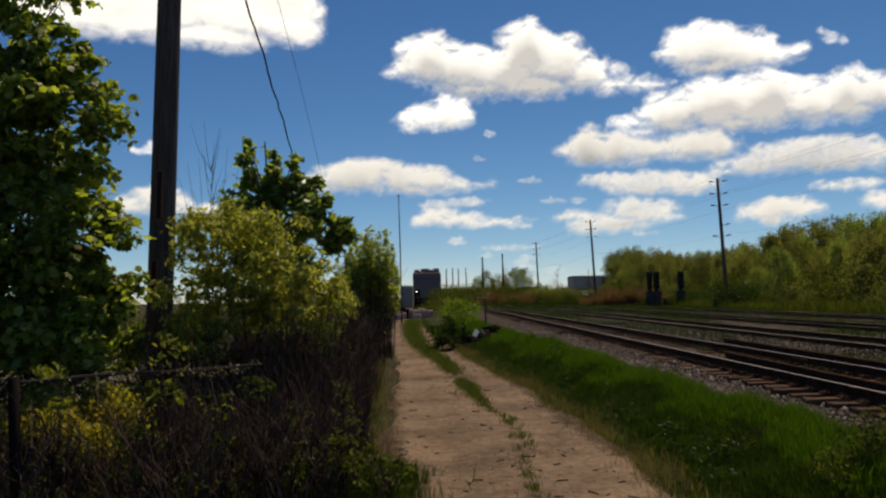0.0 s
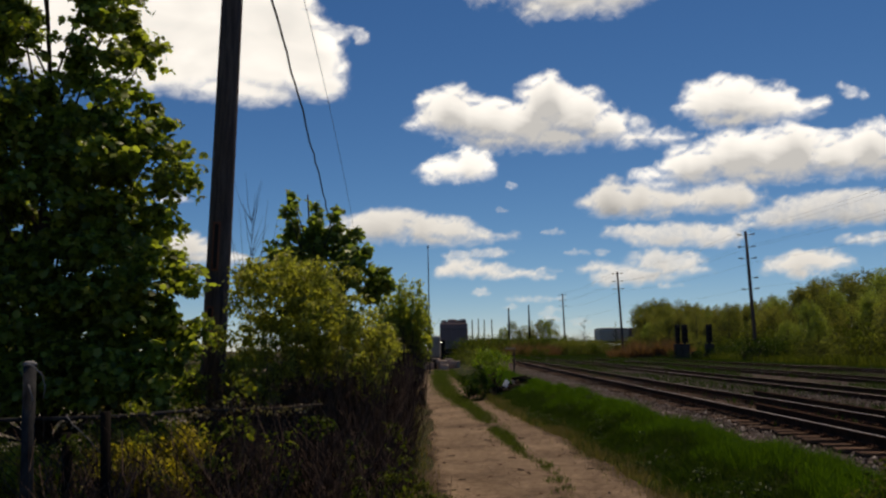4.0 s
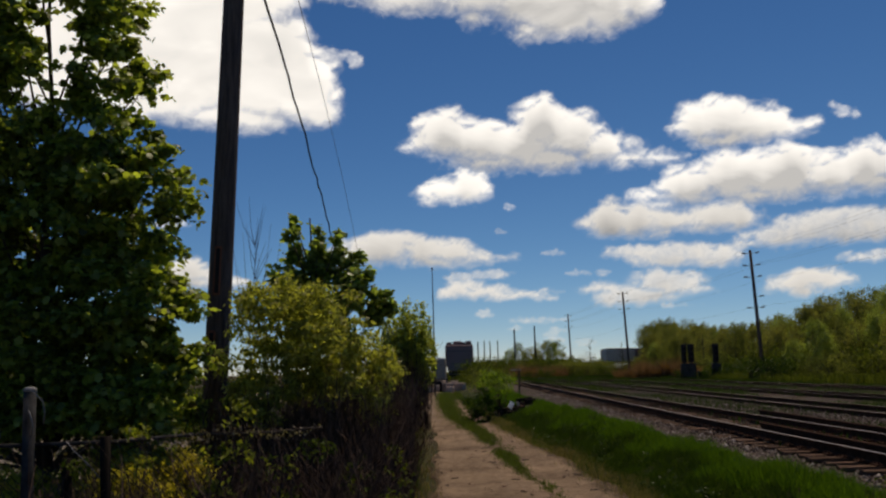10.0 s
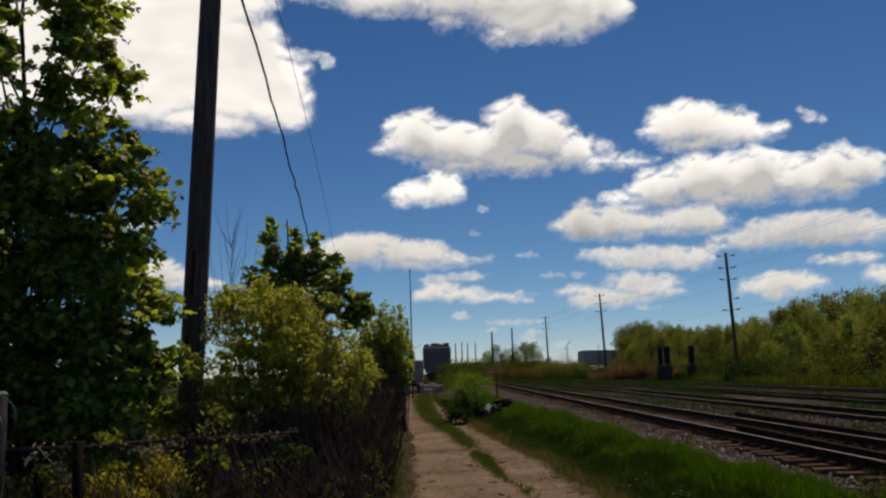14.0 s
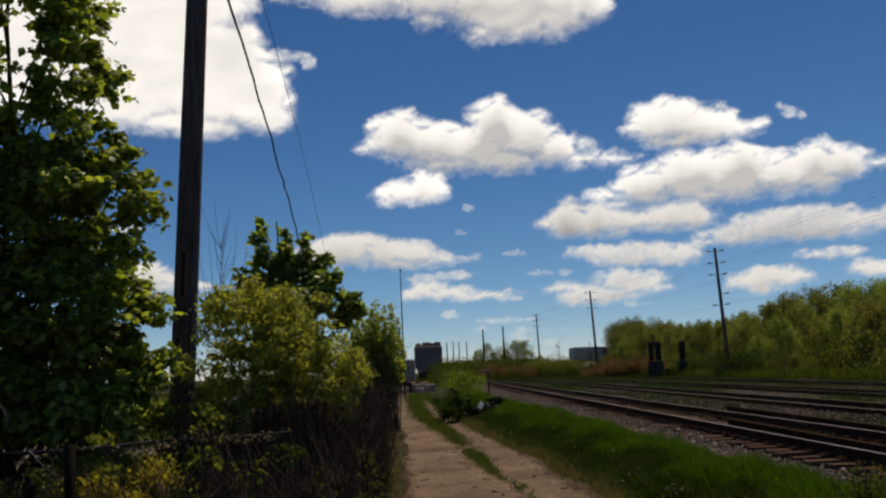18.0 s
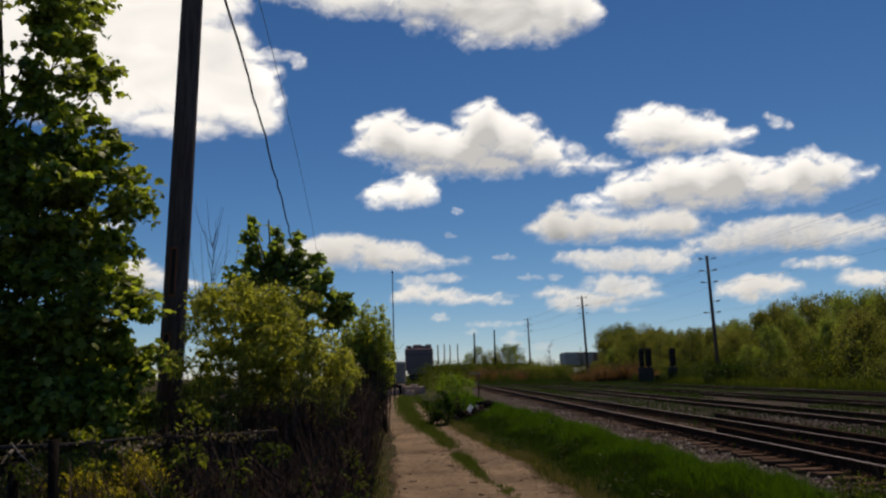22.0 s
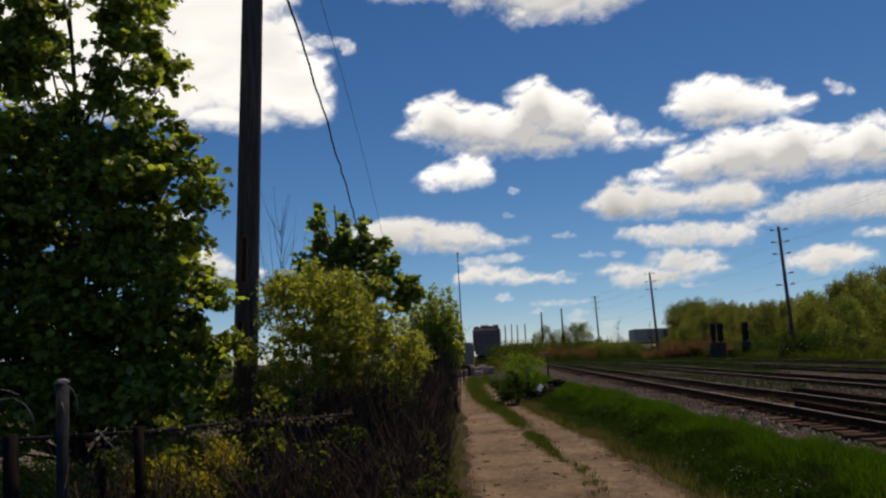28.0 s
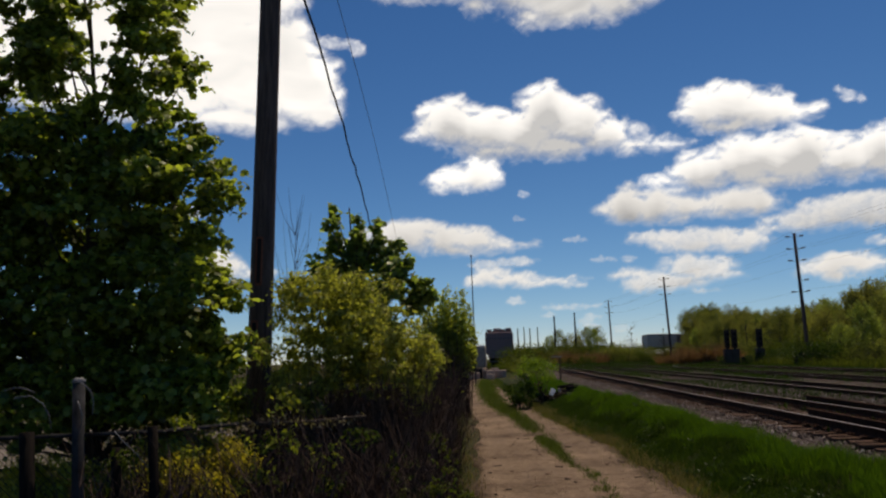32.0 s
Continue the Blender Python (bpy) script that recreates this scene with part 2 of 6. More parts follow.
M = {
    "cloud": cloud_material("cloud_vapour", 1.0),
    # low clouds: horizon haze painted in as a weaker glow
    "haze_cloud": cloud_material("painted_haze_cloud_vapour", 0.70),
    "soil": surface("soil_and_low_weeds", (0.030, 0.036, 0.012), (0.075, 0.052, 0.032), 0.6, 9, 0.95, bump=0.6),
    "dirt": dirt_material(),
    "pebble": surface("dusty_pebble", (0.34, 0.25, 0.18), (0.16, 0.11, 0.08), 8, 60, 0.95),
    "lot": surface("pale_gravel_lot", (0.24, 0.20, 0.165), (0.15, 0.125, 0.10), 0.4, 12, 0.95),
    "ballast": ballast_material(),
    "stone": stone_material(),
    "tie": surface("weathered_timber_tie", (0.165, 0.102, 0.070), (0.075, 0.044, 0.029), 4, 50, 0.9, bump=0.8, vary=0.3, stretch=(1, 6, 6)),
    "rust": surface("rusty_rail_steel", (0.075, 0.038, 0.024), (0.034, 0.018, 0.012), 6, 80, 0.97, metal=0.0, bump=0.3),
    "railtop": surface("worn_rail_head", (0.27, 0.215, 0.18), (0.14, 0.10, 0.083), 3, 60, 0.5, metal=0.25, bump=0.1),
    "pole": surface("creosoted_pole_wood", (0.190, 0.138, 0.118), (0.096, 0.069, 0.060), 5, 45, 0.85, bump=0.9, stretch=(4, 4, 0.35)),
    "strip": surface("rusty_tag_strip", (0.022, 0.013, 0.012), (0.036, 0.017, 0.013), 6, 60, 0.7, metal=0.2),
    "rim": surface("red_brown_rusty_rim", (0.36, 0.14, 0.085), (0.22, 0.085, 0.055), 6, 60, 0.8),
    "bark": surface("bark", (0.06, 0.045, 0.035), (0.10, 0.08, 0.065), 5, 40, 0.95, bump=0.9, stretch=(3, 3, 0.5)),
    "twig": foliage("bare_purple_brown_stems", (0.016, 0.010, 0.007), (0.120, 0.079, 0.063), 0.05, 0.0),
    "turf": surface("dark_turf", (0.022, 0.036, 0.008), (0.045, 0.045, 0.018), 1.5, 30, 0.95, bump=0.8),
    "galv": surface("weathered_galvanised_steel", (0.055, 0.054, 0.054), (0.020, 0.019, 0.019), 9, 70, 0.95, metal=0.0, bump=0.1),
    "bare_wire": plain("pale_bare_wire", (0.22, 0.21, 0.20), 0.7),
    "dead_leaf": foliage("pale_dead_leaf", (0.10, 0.075, 0.053), (0.26, 0.21, 0.16), 0.3, 0.05),
    "wire": plain("black_cable", (0.015, 0.015, 0.017), 0.6),
    "thin": plain("grey_wire", (0.06, 0.065, 0.075), 0.5, 0.5),
    "maple": foliage("maple_leaf", (0.056, 0.078, 0.018), (0.320, 0.365, 0.092), 0.57, 0.45),
    "maple2": foliage("young_maple_leaf", (0.078, 0.112, 0.030), (0.285, 0.350, 0.100), 0.54, 0.4),
    "yellow": foliage("yellow_green_shrub_leaf", (0.175, 0.172, 0.045), (0.425, 0.412, 0.125), 0.53, 0.1),
    "forsythia": foliage("forsythia_leaf", (0.23, 0.190, 0.026), (0.48, 0.395, 0.070), 0.5, 0.1),
    "shrub": foliage("shrub_leaf", (0.11, 0.128, 0.022), (0.25, 0.265, 0.050), 0.48, 0.05),
    "bankleaf": foliage("bank_weed_leaf", (0.036, 0.048, 0.008), (0.120, 0.132, 0.030), 0.42, 0.03),
    "willow": foliage("willow_leaf", (0.200, 0.212, 0.058), (0.440, 0.450, 0.135), 0.60, 0.05),
    "lime": foliage("sapling_leaf", (0.076, 0.128, 0.016), (0.195, 0.280, 0.040), 0.5, 0.1),
    "weed": foliage("weed_leaf", (0.024, 0.040, 0.007), (0.085, 0.112, 0.020), 0.38, 0.03),
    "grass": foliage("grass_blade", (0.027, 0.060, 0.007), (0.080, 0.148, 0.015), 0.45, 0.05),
    # darker copy of the grass blade, the slope's shade painted into its colour
    "slope": foliage("shade_toned_grass", (0.015, 0.034, 0.006), (0.046, 0.078, 0.013), 0.36, 0.05),
    "pathgrass": foliage("trodden_grass_blade", (0.034, 0.052, 0.012), (0.100, 0.130, 0.032), 0.4, 0.05),
    "drygrass": foliage("dry_grass_blade", (0.14, 0.105, 0.055), (0.26, 0.195, 0.105), 0.3, 0.05),
    "reed": foliage("dead_reed", (0.118, 0.062, 0.042), (0.235, 0.124, 0.084), 0.32, 0.02),
    "wood_far": foliage("spring_leaf", (0.112, 0.112, 0.042), (0.228, 0.216, 0.086), 0.54, 0.02),
    "wood_far2": foliage("fresh_spring_leaf", (0.080, 0.090, 0.032), (0.172, 0.178, 0.066), 0.54, 0.02),
    "wood_pale": foliage("pale_new_leaf", (0.15, 0.18, 0.05), (0.28, 0.32, 0.10), 0.5, 0.1),
    "post": surface("blackened_post_wood", (0.022, 0.017, 0.014), (0.010, 0.008, 0.007), 6, 50, 0.9, stretch=(4, 4, 0.4)),
    "dark": plain("dark_machine_paint", (0.265, 0.185, 0.172), 0.85),
    "pale": surface("faded_grey_car_paint", (0.72, 0.57, 0.44), (0.62, 0.48, 0.37), 0.5, 6, 0.85),
    "band": plain("faded_light_band", (0.19, 0.15, 0.145), 0.85),
    "iron": plain("dark_grey_cabinet_paint", (0.050, 0.040, 0.033), 0.9),
    "steel": surface("weathered_cabinet_steel", (0.105, 0.083, 0.066), (0.062, 0.049, 0.040), 2, 20, 0.9),
    "cream": plain("dull_cream_paint", (0.30, 0.26, 0.21), 0.8),
    "darker": plain("black_paint", (0.012, 0.012, 0.013), 0.6),
    "white": plain("white_paint", (0.72, 0.72, 0.70), 0.5),
    "grey": plain("grey_paint", (0.15, 0.145, 0.14), 0.7),
    "concrete": surface("pale_concrete", (0.50, 0.37, 0.28), (0.32, 0.23, 0.17), 2, 30, 0.9),
    "lamp": plain("lit_headlamp", (0.9, 0.9, 0.85), 0.3, glow=9.0),
    "rubber": plain("black_rubber", (0.02, 0.02, 0.02), 0.8),
}

# ---- mesh helpers ----
def mesh_of(name, verts, faces, material, smooth=False):
    me = bpy.data.meshes.new(name)
    me.from_pydata([tuple(v) for v in verts], [], [tuple(f) for f in faces])
    me.materials.append(material)
    if smooth:
        me.polygons.foreach_set("use_smooth", [True] * len(me.polygons))
    me.update()
    return me


def fast_mesh(name, verts, faces, material):
    """Many alike faces (one corner count) from numpy arrays."""
    verts, faces = np.asarray(verts, np.float32), np.asarray(faces, np.int32)
    me = bpy.data.meshes.new(name)
    me.vertices.add(len(verts)); me.vertices.foreach_set("co", verts.ravel())
    k = faces.shape[1]
    me.loops.add(faces.size); me.loops.foreach_set("vertex_index", faces.ravel())
    me.polygons.add(len(faces)); me.polygons.foreach_set("loop_start", np.arange(0, faces.size, k, dtype=np.int32))
    me.materials.append(material)
    me.update(calc_edges=True)
    return me


def part(name, data, material=None, parent=None, label="", m=None):
    """Links a bmesh or a mesh as one object under a thing or a part."""
    if isinstance(data, bmesh.types.BMesh):
        me = bpy.data.meshes.new(name)
        data.to_mesh(me); data.free()
        me.materials.append(material)
        data = me
    ob = new(name, data)
    if parent:
        ob.parent = parent
    if m is not None:
        ob.matrix_basis = m
    return tagged(ob, label) if label else ob


def thing(name, label, category, m=None, group="", kind=""):
    ob = new(name)
    ob.empty_display_size = 0.1
    if m is not None:
        ob.matrix_basis = m
    return tagged(ob, label, category, group, kind)


def box(sx, sy, sz, at=(0, 0, 0), bevel=0.02, bm=None):
    """A bevelled box standing on at."""
    own = bmesh.new()
    bmesh.ops.create_cube(own, size=1.0)
    bmesh.ops.scale(own, vec=(sx, sy, sz), verts=own.verts)
    if bevel:
        bmesh.ops.bevel(own, geom=own.edges[:], offset=min(bevel, 0.45 * min(sx, sy, sz)), segments=1, affect="EDGES")
    bmesh.ops.translate(own, vec=(at[0], at[1], at[2] + sz / 2), verts=own.verts)
    if bm is None:
        return own
    me = bpy.data.meshes.new("join"); own.to_mesh(me); own.free()
    bm.from_mesh(me); bpy.data.meshes.remove(me)
    return bm


def tube(points, radii, sides=8, bm=None, cap=True):
    """A tapered tube along a line of points."""
    bm = bm or bmesh.new()
    rings = []
    pts = [Vector(p) for p in points]
    for i, p in enumerate(pts):
        d = (pts[min(i + 1, len(pts) - 1)] - pts[max(i - 1, 0)]).normalized()
        a = d.cross(Vector((0.13, 0.97, 0.21))).normalized()
        b = d.cross(a)
        r = radii[i] if isinstance(radii, (list, tuple)) else radii
        rings.append([bm.verts.new(p + (a * math.cos(2 * math.pi * k / sides) + b * math.sin(2 * math.pi * k / sides)) * r) for k in range(sides)])
    for r0, r1 in zip(rings, rings[1:]):
        for k in range(sides):
            f = bm.faces.new((r0[k], r0[(k + 1) % sides], r1[(k + 1) % sides], r1[k]))
            f.smooth = True
    if cap:
        bm.faces.new(rings[0][::-1]); bm.faces.new(rings[-1])
    return bm


LEAVES = {
    # outline of half-folded leaves, in leaf lengths: x across, y along, z up
    "maple": ([(0, 0, 0), (-0.42, 0.10, -0.08), (-0.34, 0.34, 0.04), (-0.52, 0.60, -0.10), (-0.27, 0.74, 0.04), (0, 1.0, -0.12), (0.27, 0.74, 0.04), (0.52, 0.60, -0.10), (0.34, 0.34, 0.04), (0.42, 0.10, -0.08)],
              [(0, 2, 1), (2, 4, 3), (0, 5, 4), (0, 4, 2), (0, 6, 5), (6, 8, 7), (0, 8, 6), (0, 9, 8)]),
    "oval": ([(0, 0, 0), (-0.26, 0.5, 0.05), (0, 1, -0.06), (0.26, 0.5, 0.05)], [(0, 2, 1), (0, 3, 2)]),
    "long": ([(0, 0, 0), (-0.10, 0.5, 0.03), (0, 1, -0.08), (0.10, 0.5, 0.03)], [(0, 2, 1), (0, 3, 2)]),
}


def leaves(rng, centres, size, shape, droop=0.5, flat=0.55, up=0.0):
    """Vertex and face arrays of leaves at the centres: mostly level, drooping, turned at random."""
    base, tri = LEAVES[shape]
    base, tri = np.array(base), np.array(tri)
    n = len(centres)
    s = size * rng.uniform(0.65, 1.25, n)
    yaw = rng.uniform(0, 2 * math.pi, n)
    pit = rng.normal(-droop + up, flat, n)
    rol = rng.normal(0, flat, n)
    cy, sy, cp, sp, cr, sr = np.cos(yaw), np.sin(yaw), np.cos(pit), np.sin(pit), np.cos(rol), np.sin(rol)
    v = base[None] * s[:, None, None]
    x, y, z = v[..., 0], v[..., 1], v[..., 2]
    x, z = x * cr[:, None] + z * sr[:, None], -x * sr[:, None] + z * cr[:, None]
    y, z = y * cp[:, None] - z * sp[:, None], y * sp[:, None] + z * cp[:, None]
    x, y = x * cy[:, None] - y * sy[:, None], x * sy[:, None] + y * cy[:, None]
    out = np.stack([x, y, z], -1) + np.asarray(centres)[:, None]
    faces = tri[None] + (np.arange(n) * len(base))[:, None, None]
    return out.reshape(-1, 3), faces.reshape(-1, 3)


def ball_points(rng, n, r, hollow=0.35, squash=(1, 1, 1)):
    """Points in a lumpy ball, thinner inside."""
    d = rng.normal(size=(n, 3)); d /= np.linalg.norm(d, axis=1)[:, None]
    rad = r * (hollow + (1 - hollow) * rng.uniform(0, 1, n) ** 0.6)
    lump = 1 + 0.28 * np.sin(d[:, 0] * 5 + d[:, 2] * 4 + r * 40) * np.cos(d[:, 1] * 6 + d[:, 2] * 3)
    return d * (rad * lump)[:, None] * np.array(squash)


SWAY = []   # things that the wind moves: object, base pose, degrees, phase


def bough(name, rng, at, r, size, shape, material, parent, amount, sway=0.0, squash=(1, 1, 0.9), sprays=0):
    """One bough of leaves round a point, as a part that can sway about its foot."""
    n = max(12, int(amount * (r / 0.4) ** 2))
    pts = ball_points(rng, n, r, squash=squash)
    if r > 0.18:                      # leaves gather in clumps with gaps between
        m = max(6, int(r / 0.05))
        core = ball_points(rng, m, r * 0.92, 0.55, squash)
        k = int(n * 0.78)
        pts[:k] = core[rng.integers(m, size=k)] + ball_points(rng, k, r * 0.27, 0.2, (1.25, 1.25, 0.65))
    if sprays:
        tips = ball_points(rng, sprays, r * 1.12, 0.85, squash)
        extra = [t * (0.72 + 0.45 * k / 5) + rng.normal(0, size * 0.35, 3) for t in tips for k in range(6)]
        pts = np.vstack([pts, np.array(extra)])
    v, f = leaves(rng, pts, size, shape)
    foot = Vector((0, 0, -r * 0.8))
    ob = part(name, fast_mesh(name, v - np.array(foot), f, material), parent=parent, m=Matrix.Translation(Vector(at) + foot))
    tagged(ob, kind="stuff")
    if sway:
        SWAY.append((ob, ob.matrix_basis.copy(), sway, rng.uniform(0, 6.28)))
    return ob

# ---- the large structure: ground, dirt track, lot, ballast ----
LEAN = 0.012                      # the railway drifts this much to the left for each metre ahead
TRACKS = (6.07, 10.6, 15.1, 20.6)  # centre lines of the tracks


def smoothstep(a, b, v):
    t = min(1.0, max(0.0, (v - a) / (b - a)))
    return t * t * (3 - 2 * t)


def path_mid(y):
    """The middle of the dirt track."""
    pts = ((-30, 2.6), (0, 1.25), (8, 0.85), (12, 0.64), (17, 0.30), (20, 0.10), (24, -0.16), (28, -0.40), (34, -0.88), (40, -1.38), (55, -2.2), (95, -3.6), (140, -5))
    for (y0, x0), (y1, x1) in zip(pts, pts[1:]):
        if y <= y1:
            return x0 + (x1 - x0) * (y - y0) / (y1 - y0)
    return -5.0


def strip_mid(y):
    """The grassy middle strip: its line and half width."""
    pts = ((0, 0.8, 0.12), (8, 0.87, 0.13), (10.4, 0.92, 0.17), (13, 0.95, 0.12), (16, 0.60, 0.16), (19.5, 0.42, 0.25), (24.4, 0.02, 0.30), (33, -0.88, 0.40), (41, -1.40, 0.46), (55, -1.95, 0.6), (100, -3.4, 0.5))
    for (y0, x0, w0), (y1, x1, w1) in zip(pts, pts[1:]):
        if y <= y1:
            k = (y - y0) / (y1 - y0)
            return x0 + (x1 - x0) * k, w0 + (w1 - w0) * k
    return -3.4, 0.5


def crest(y):
    """The bank's top edge against the ballast, counted across the railway."""
    pts = ((-30, 4.1), (6, 4.05), (10, 3.85), (13, 3.62), (16, 3.44), (25, 3.12), (36, 2.5), (50, 1.95), (140, 1.6))
    for (y0, u0), (y1, u1) in zip(pts, pts[1:]):
        if y <= y1:
            return u0 + (u1 - u0) * (y - y0) / (y1 - y0)
    return 1.6


def reach(y):
    """From the middle of the dirt track to the foot of the bank."""
    return 1.38 - 0.18 * (1 - smoothstep(8, 13, y)) - 0.28 * smoothstep(14, 26, y) + 0.13 * noise.noise(Vector((y * 0.37, 4.2, 0.5))) + 0.09 * noise.noise(Vector((y * 1.25, 1.2, 0.5)))


def lay(x, y):
    """Height of the ground."""
    u = x + LEAN * y
    foot = path_mid(y) + LEAN * y + reach(y)
    top = max(foot + 0.5, crest(y))
    z = 0.29 * smoothstep(foot, top, u)
    z += 0.19 * math.exp(-((u - top + 0.42) / 0.40) ** 2) * (0.7 + 0.7 * noise.noise(Vector((x * 0.9, y * 0.9, 5))))
    z += 0.11 * noise.noise(Vector((x * 1.7, y * 1.5, 8))) * smoothstep(foot, foot + 0.5, u) * (1 - smoothstep(top - 0.2, top + 0.1, u))
    z += 0.05 * noise.noise(Vector((x * 0.45, y * 0.45, 0))) * (1 - smoothstep(3.6, 4.0, u) * (1 - smoothstep(24, 30, u)))
    z -= 0.035 * (math.exp(-((x - path_mid(y) + 0.68) / 0.3) ** 2) + math.exp(-((x - path_mid(y) - 0.68) / 0.3) ** 2))
    if top - 0.1 < u < 8.3:
        z -= 0.10 * smoothstep(top - 0.1, top + 0.3, u) * (1 - smoothstep(7.9, 8.3, u))
    if u > 30:
        z += 1.6 * smoothstep(34, 62, u) * smoothstep(20, 60, y)
    return z


def grid(name, xs, ys, height, material, label, category, kind="structure"):
    verts = [(x, y, height(x, y)) for y in ys for x in xs]
    w = len(xs)
    faces = [(j * w + i, j * w + i + 1, (j + 1) * w + i + 1, (j + 1) * w + i) for j in range(len(ys) - 1) for i in range(w - 1)]
    ob = new(name, mesh_of(name, verts, faces, material, True))
    return tagged(ob, label, category, kind=kind)


def steps(*spans):
    out = []
    for a, b, s in spans:
        n = max(1, round((b - a) / s))
        out += [a + (b - a) * i / n for i in range(n)]
    return out + [spans[-1][1]]


grid("ground", steps((-2500, -200, 460), (-200, -30, 20), (-30, -6, 2), (-6, 9, 0.25), (9, 70, 2.0), (70, 300, 23), (300, 2500, 440)),
     steps((-60, -20, 6), (-20, 45, 0.35), (45, 160, 3), (160, 500, 20), (500, 4200, 370)), lay, M["soil"],
     "weedy brown-green ground of the rail yard reaching the horizon", "ground")

YS = steps((-20, 30, 0.3), (30, 100, 1.5))
_n = 17
pv, pf = [], []
for j, y in enumerate(YS):
    half_left, half_right = 1.27 - 0.24 * smoothstep(12, 22, y), reach(y) + 0.06
    for i in range(_n):
        k = -1 + 2 * i / (_n - 1)
        x = path_mid(y) + k * ((half_right if k > 0 else half_left) + 0.22 * noise.noise(Vector((k * 3, y * 0.55, 4.0))) + 0.08 * noise.noise(Vector((k * 3, y * 1.9, 6.0))))
        edge = abs(k) > 0.99
        pv.append((x, y, lay(x, y) + (-0.03 if edge else 0.040 + 0.012 * noise.noise(Vector((x * 2.5, y * 2.5, 9))))))
for j in range(len(YS) - 1):
    for i in range(_n - 1):
        pf.append((j * _n + i, j * _n + i + 1, (j + 1) * _n + i + 1, (j + 1) * _n + i))
path_mesh = mesh_of("dirt_path", pv, pf, M["dirt"], True)
wear = []
for x, y, z in pv:
    sm, sw = strip_mid(y)
    off = abs(x - path_mid(y))
    wear.append((1 - 0.75 * math.exp(-((x - sm) / (sw * 1.2)) ** 2)) * (1 - smoothstep(0.86, 1.22, off + 0.2 * noise.noise(Vector((x * 1.5, y * 0.9, 1))))))
path_mesh.attributes.new("wear", "FLOAT", "POINT").data.foreach_set("value", wear)
tagged(new("dirt_path", path_mesh), "rutted pale brown dirt track beside the railway", "path", kind="structure")

tv, tf = [], []
_ys, _k = steps((-20, 40, 0.4), (40, 110, 2)), 12
for j, y in enumerate(_ys):
    a, b = path_mid(y) + reach(y) - 0.10, crest(y) - LEAN * y
    for i in range(_k):
        x = a + (max(b, a + 0.5) - a) * i / (_k - 1) + (0.14 * noise.noise(Vector((i, y * 1.3, 2))) if i in (0, _k - 1) else 0)
        tv.append((x, y, lay(x, y) + (0.014 if 0 < i < _k - 1 else -0.02)))
for j in range(len(_ys) - 1):
    tf += [(j * _k + i, j * _k + i + 1, (j + 1) * _k + i + 1, (j + 1) * _k + i) for i in range(_k - 1)]
tagged(new("turf", mesh_of("turf", tv, tf, M["turf"], True)), "dark turf of the bank between path and track", "ground", kind="structure")

grid("gravel_lot", steps((-60, -9, 3), (-9, -4.9, 0.6)), steps((14.5, 90, 2.5)), lambda x, y: lay(x, y) + 0.05, M["lot"], "pale gravel lot behind the shrubs and fence", "ground")

# ballast beds under the tracks
for k, mid in enumerate(TRACKS):
    prof = ((-2.05, -0.12), (-1.75, 0.0), (-0.9, 0.025), (0.9, 0.025), (1.75, 0.0), (2.05, -0.12))
    if k == 0:
        prof = ((-3.9, -0.16), (-3.0, -0.10), (-2.3, -0.02), (-1.75, 0.0), (-1.3, -0.03), (-0.6, -0.02), (0.6, -0.02), (1.4, 0.0), (1.9, 0.0), (2.2, -0.1))
    ys = steps((-30, 0, 3), (0, 40, 0.4), (40, 420, 6))
    def across(u, y):
        # the shoulder of the first bed ends at the bank's crest
        return u if k or u > -2.8 else (crest(y) - mid - 0.12 if u < -3.5 else max(crest(y) + 0.25, 3.2) - mid)

    bv = [(mid + across(u, y) + (0.1 * noise.noise(Vector((u, y * 0.8, k))) if abs(u) > 1 else 0) - LEAN * y, y, 0.292 + z + 0.02 * noise.noise(Vector((u * 4, y * 4, k)))) for y in ys for u, z in prof]
    w = len(prof)
    bf = [(j * w + i, j * w + i + 1, (j + 1) * w + i + 1, (j + 1) * w + i) for j in range(len(ys) - 1) for i in range(w - 1)]
    tagged(new("ballast_bed", mesh_of("ballast_bed", bv, bf, M["ballast"], True)), "brown-grey crushed stone bed under a railway track", "ballast", kind="structure")

# ---- clouds: lumpy sheets far off, drifting with the wind ----
def drift(el):
    return -min(0.1, 0.0068 * el)   # degrees of bearing a second, faster the higher the cloud stands


CLOUDS = []


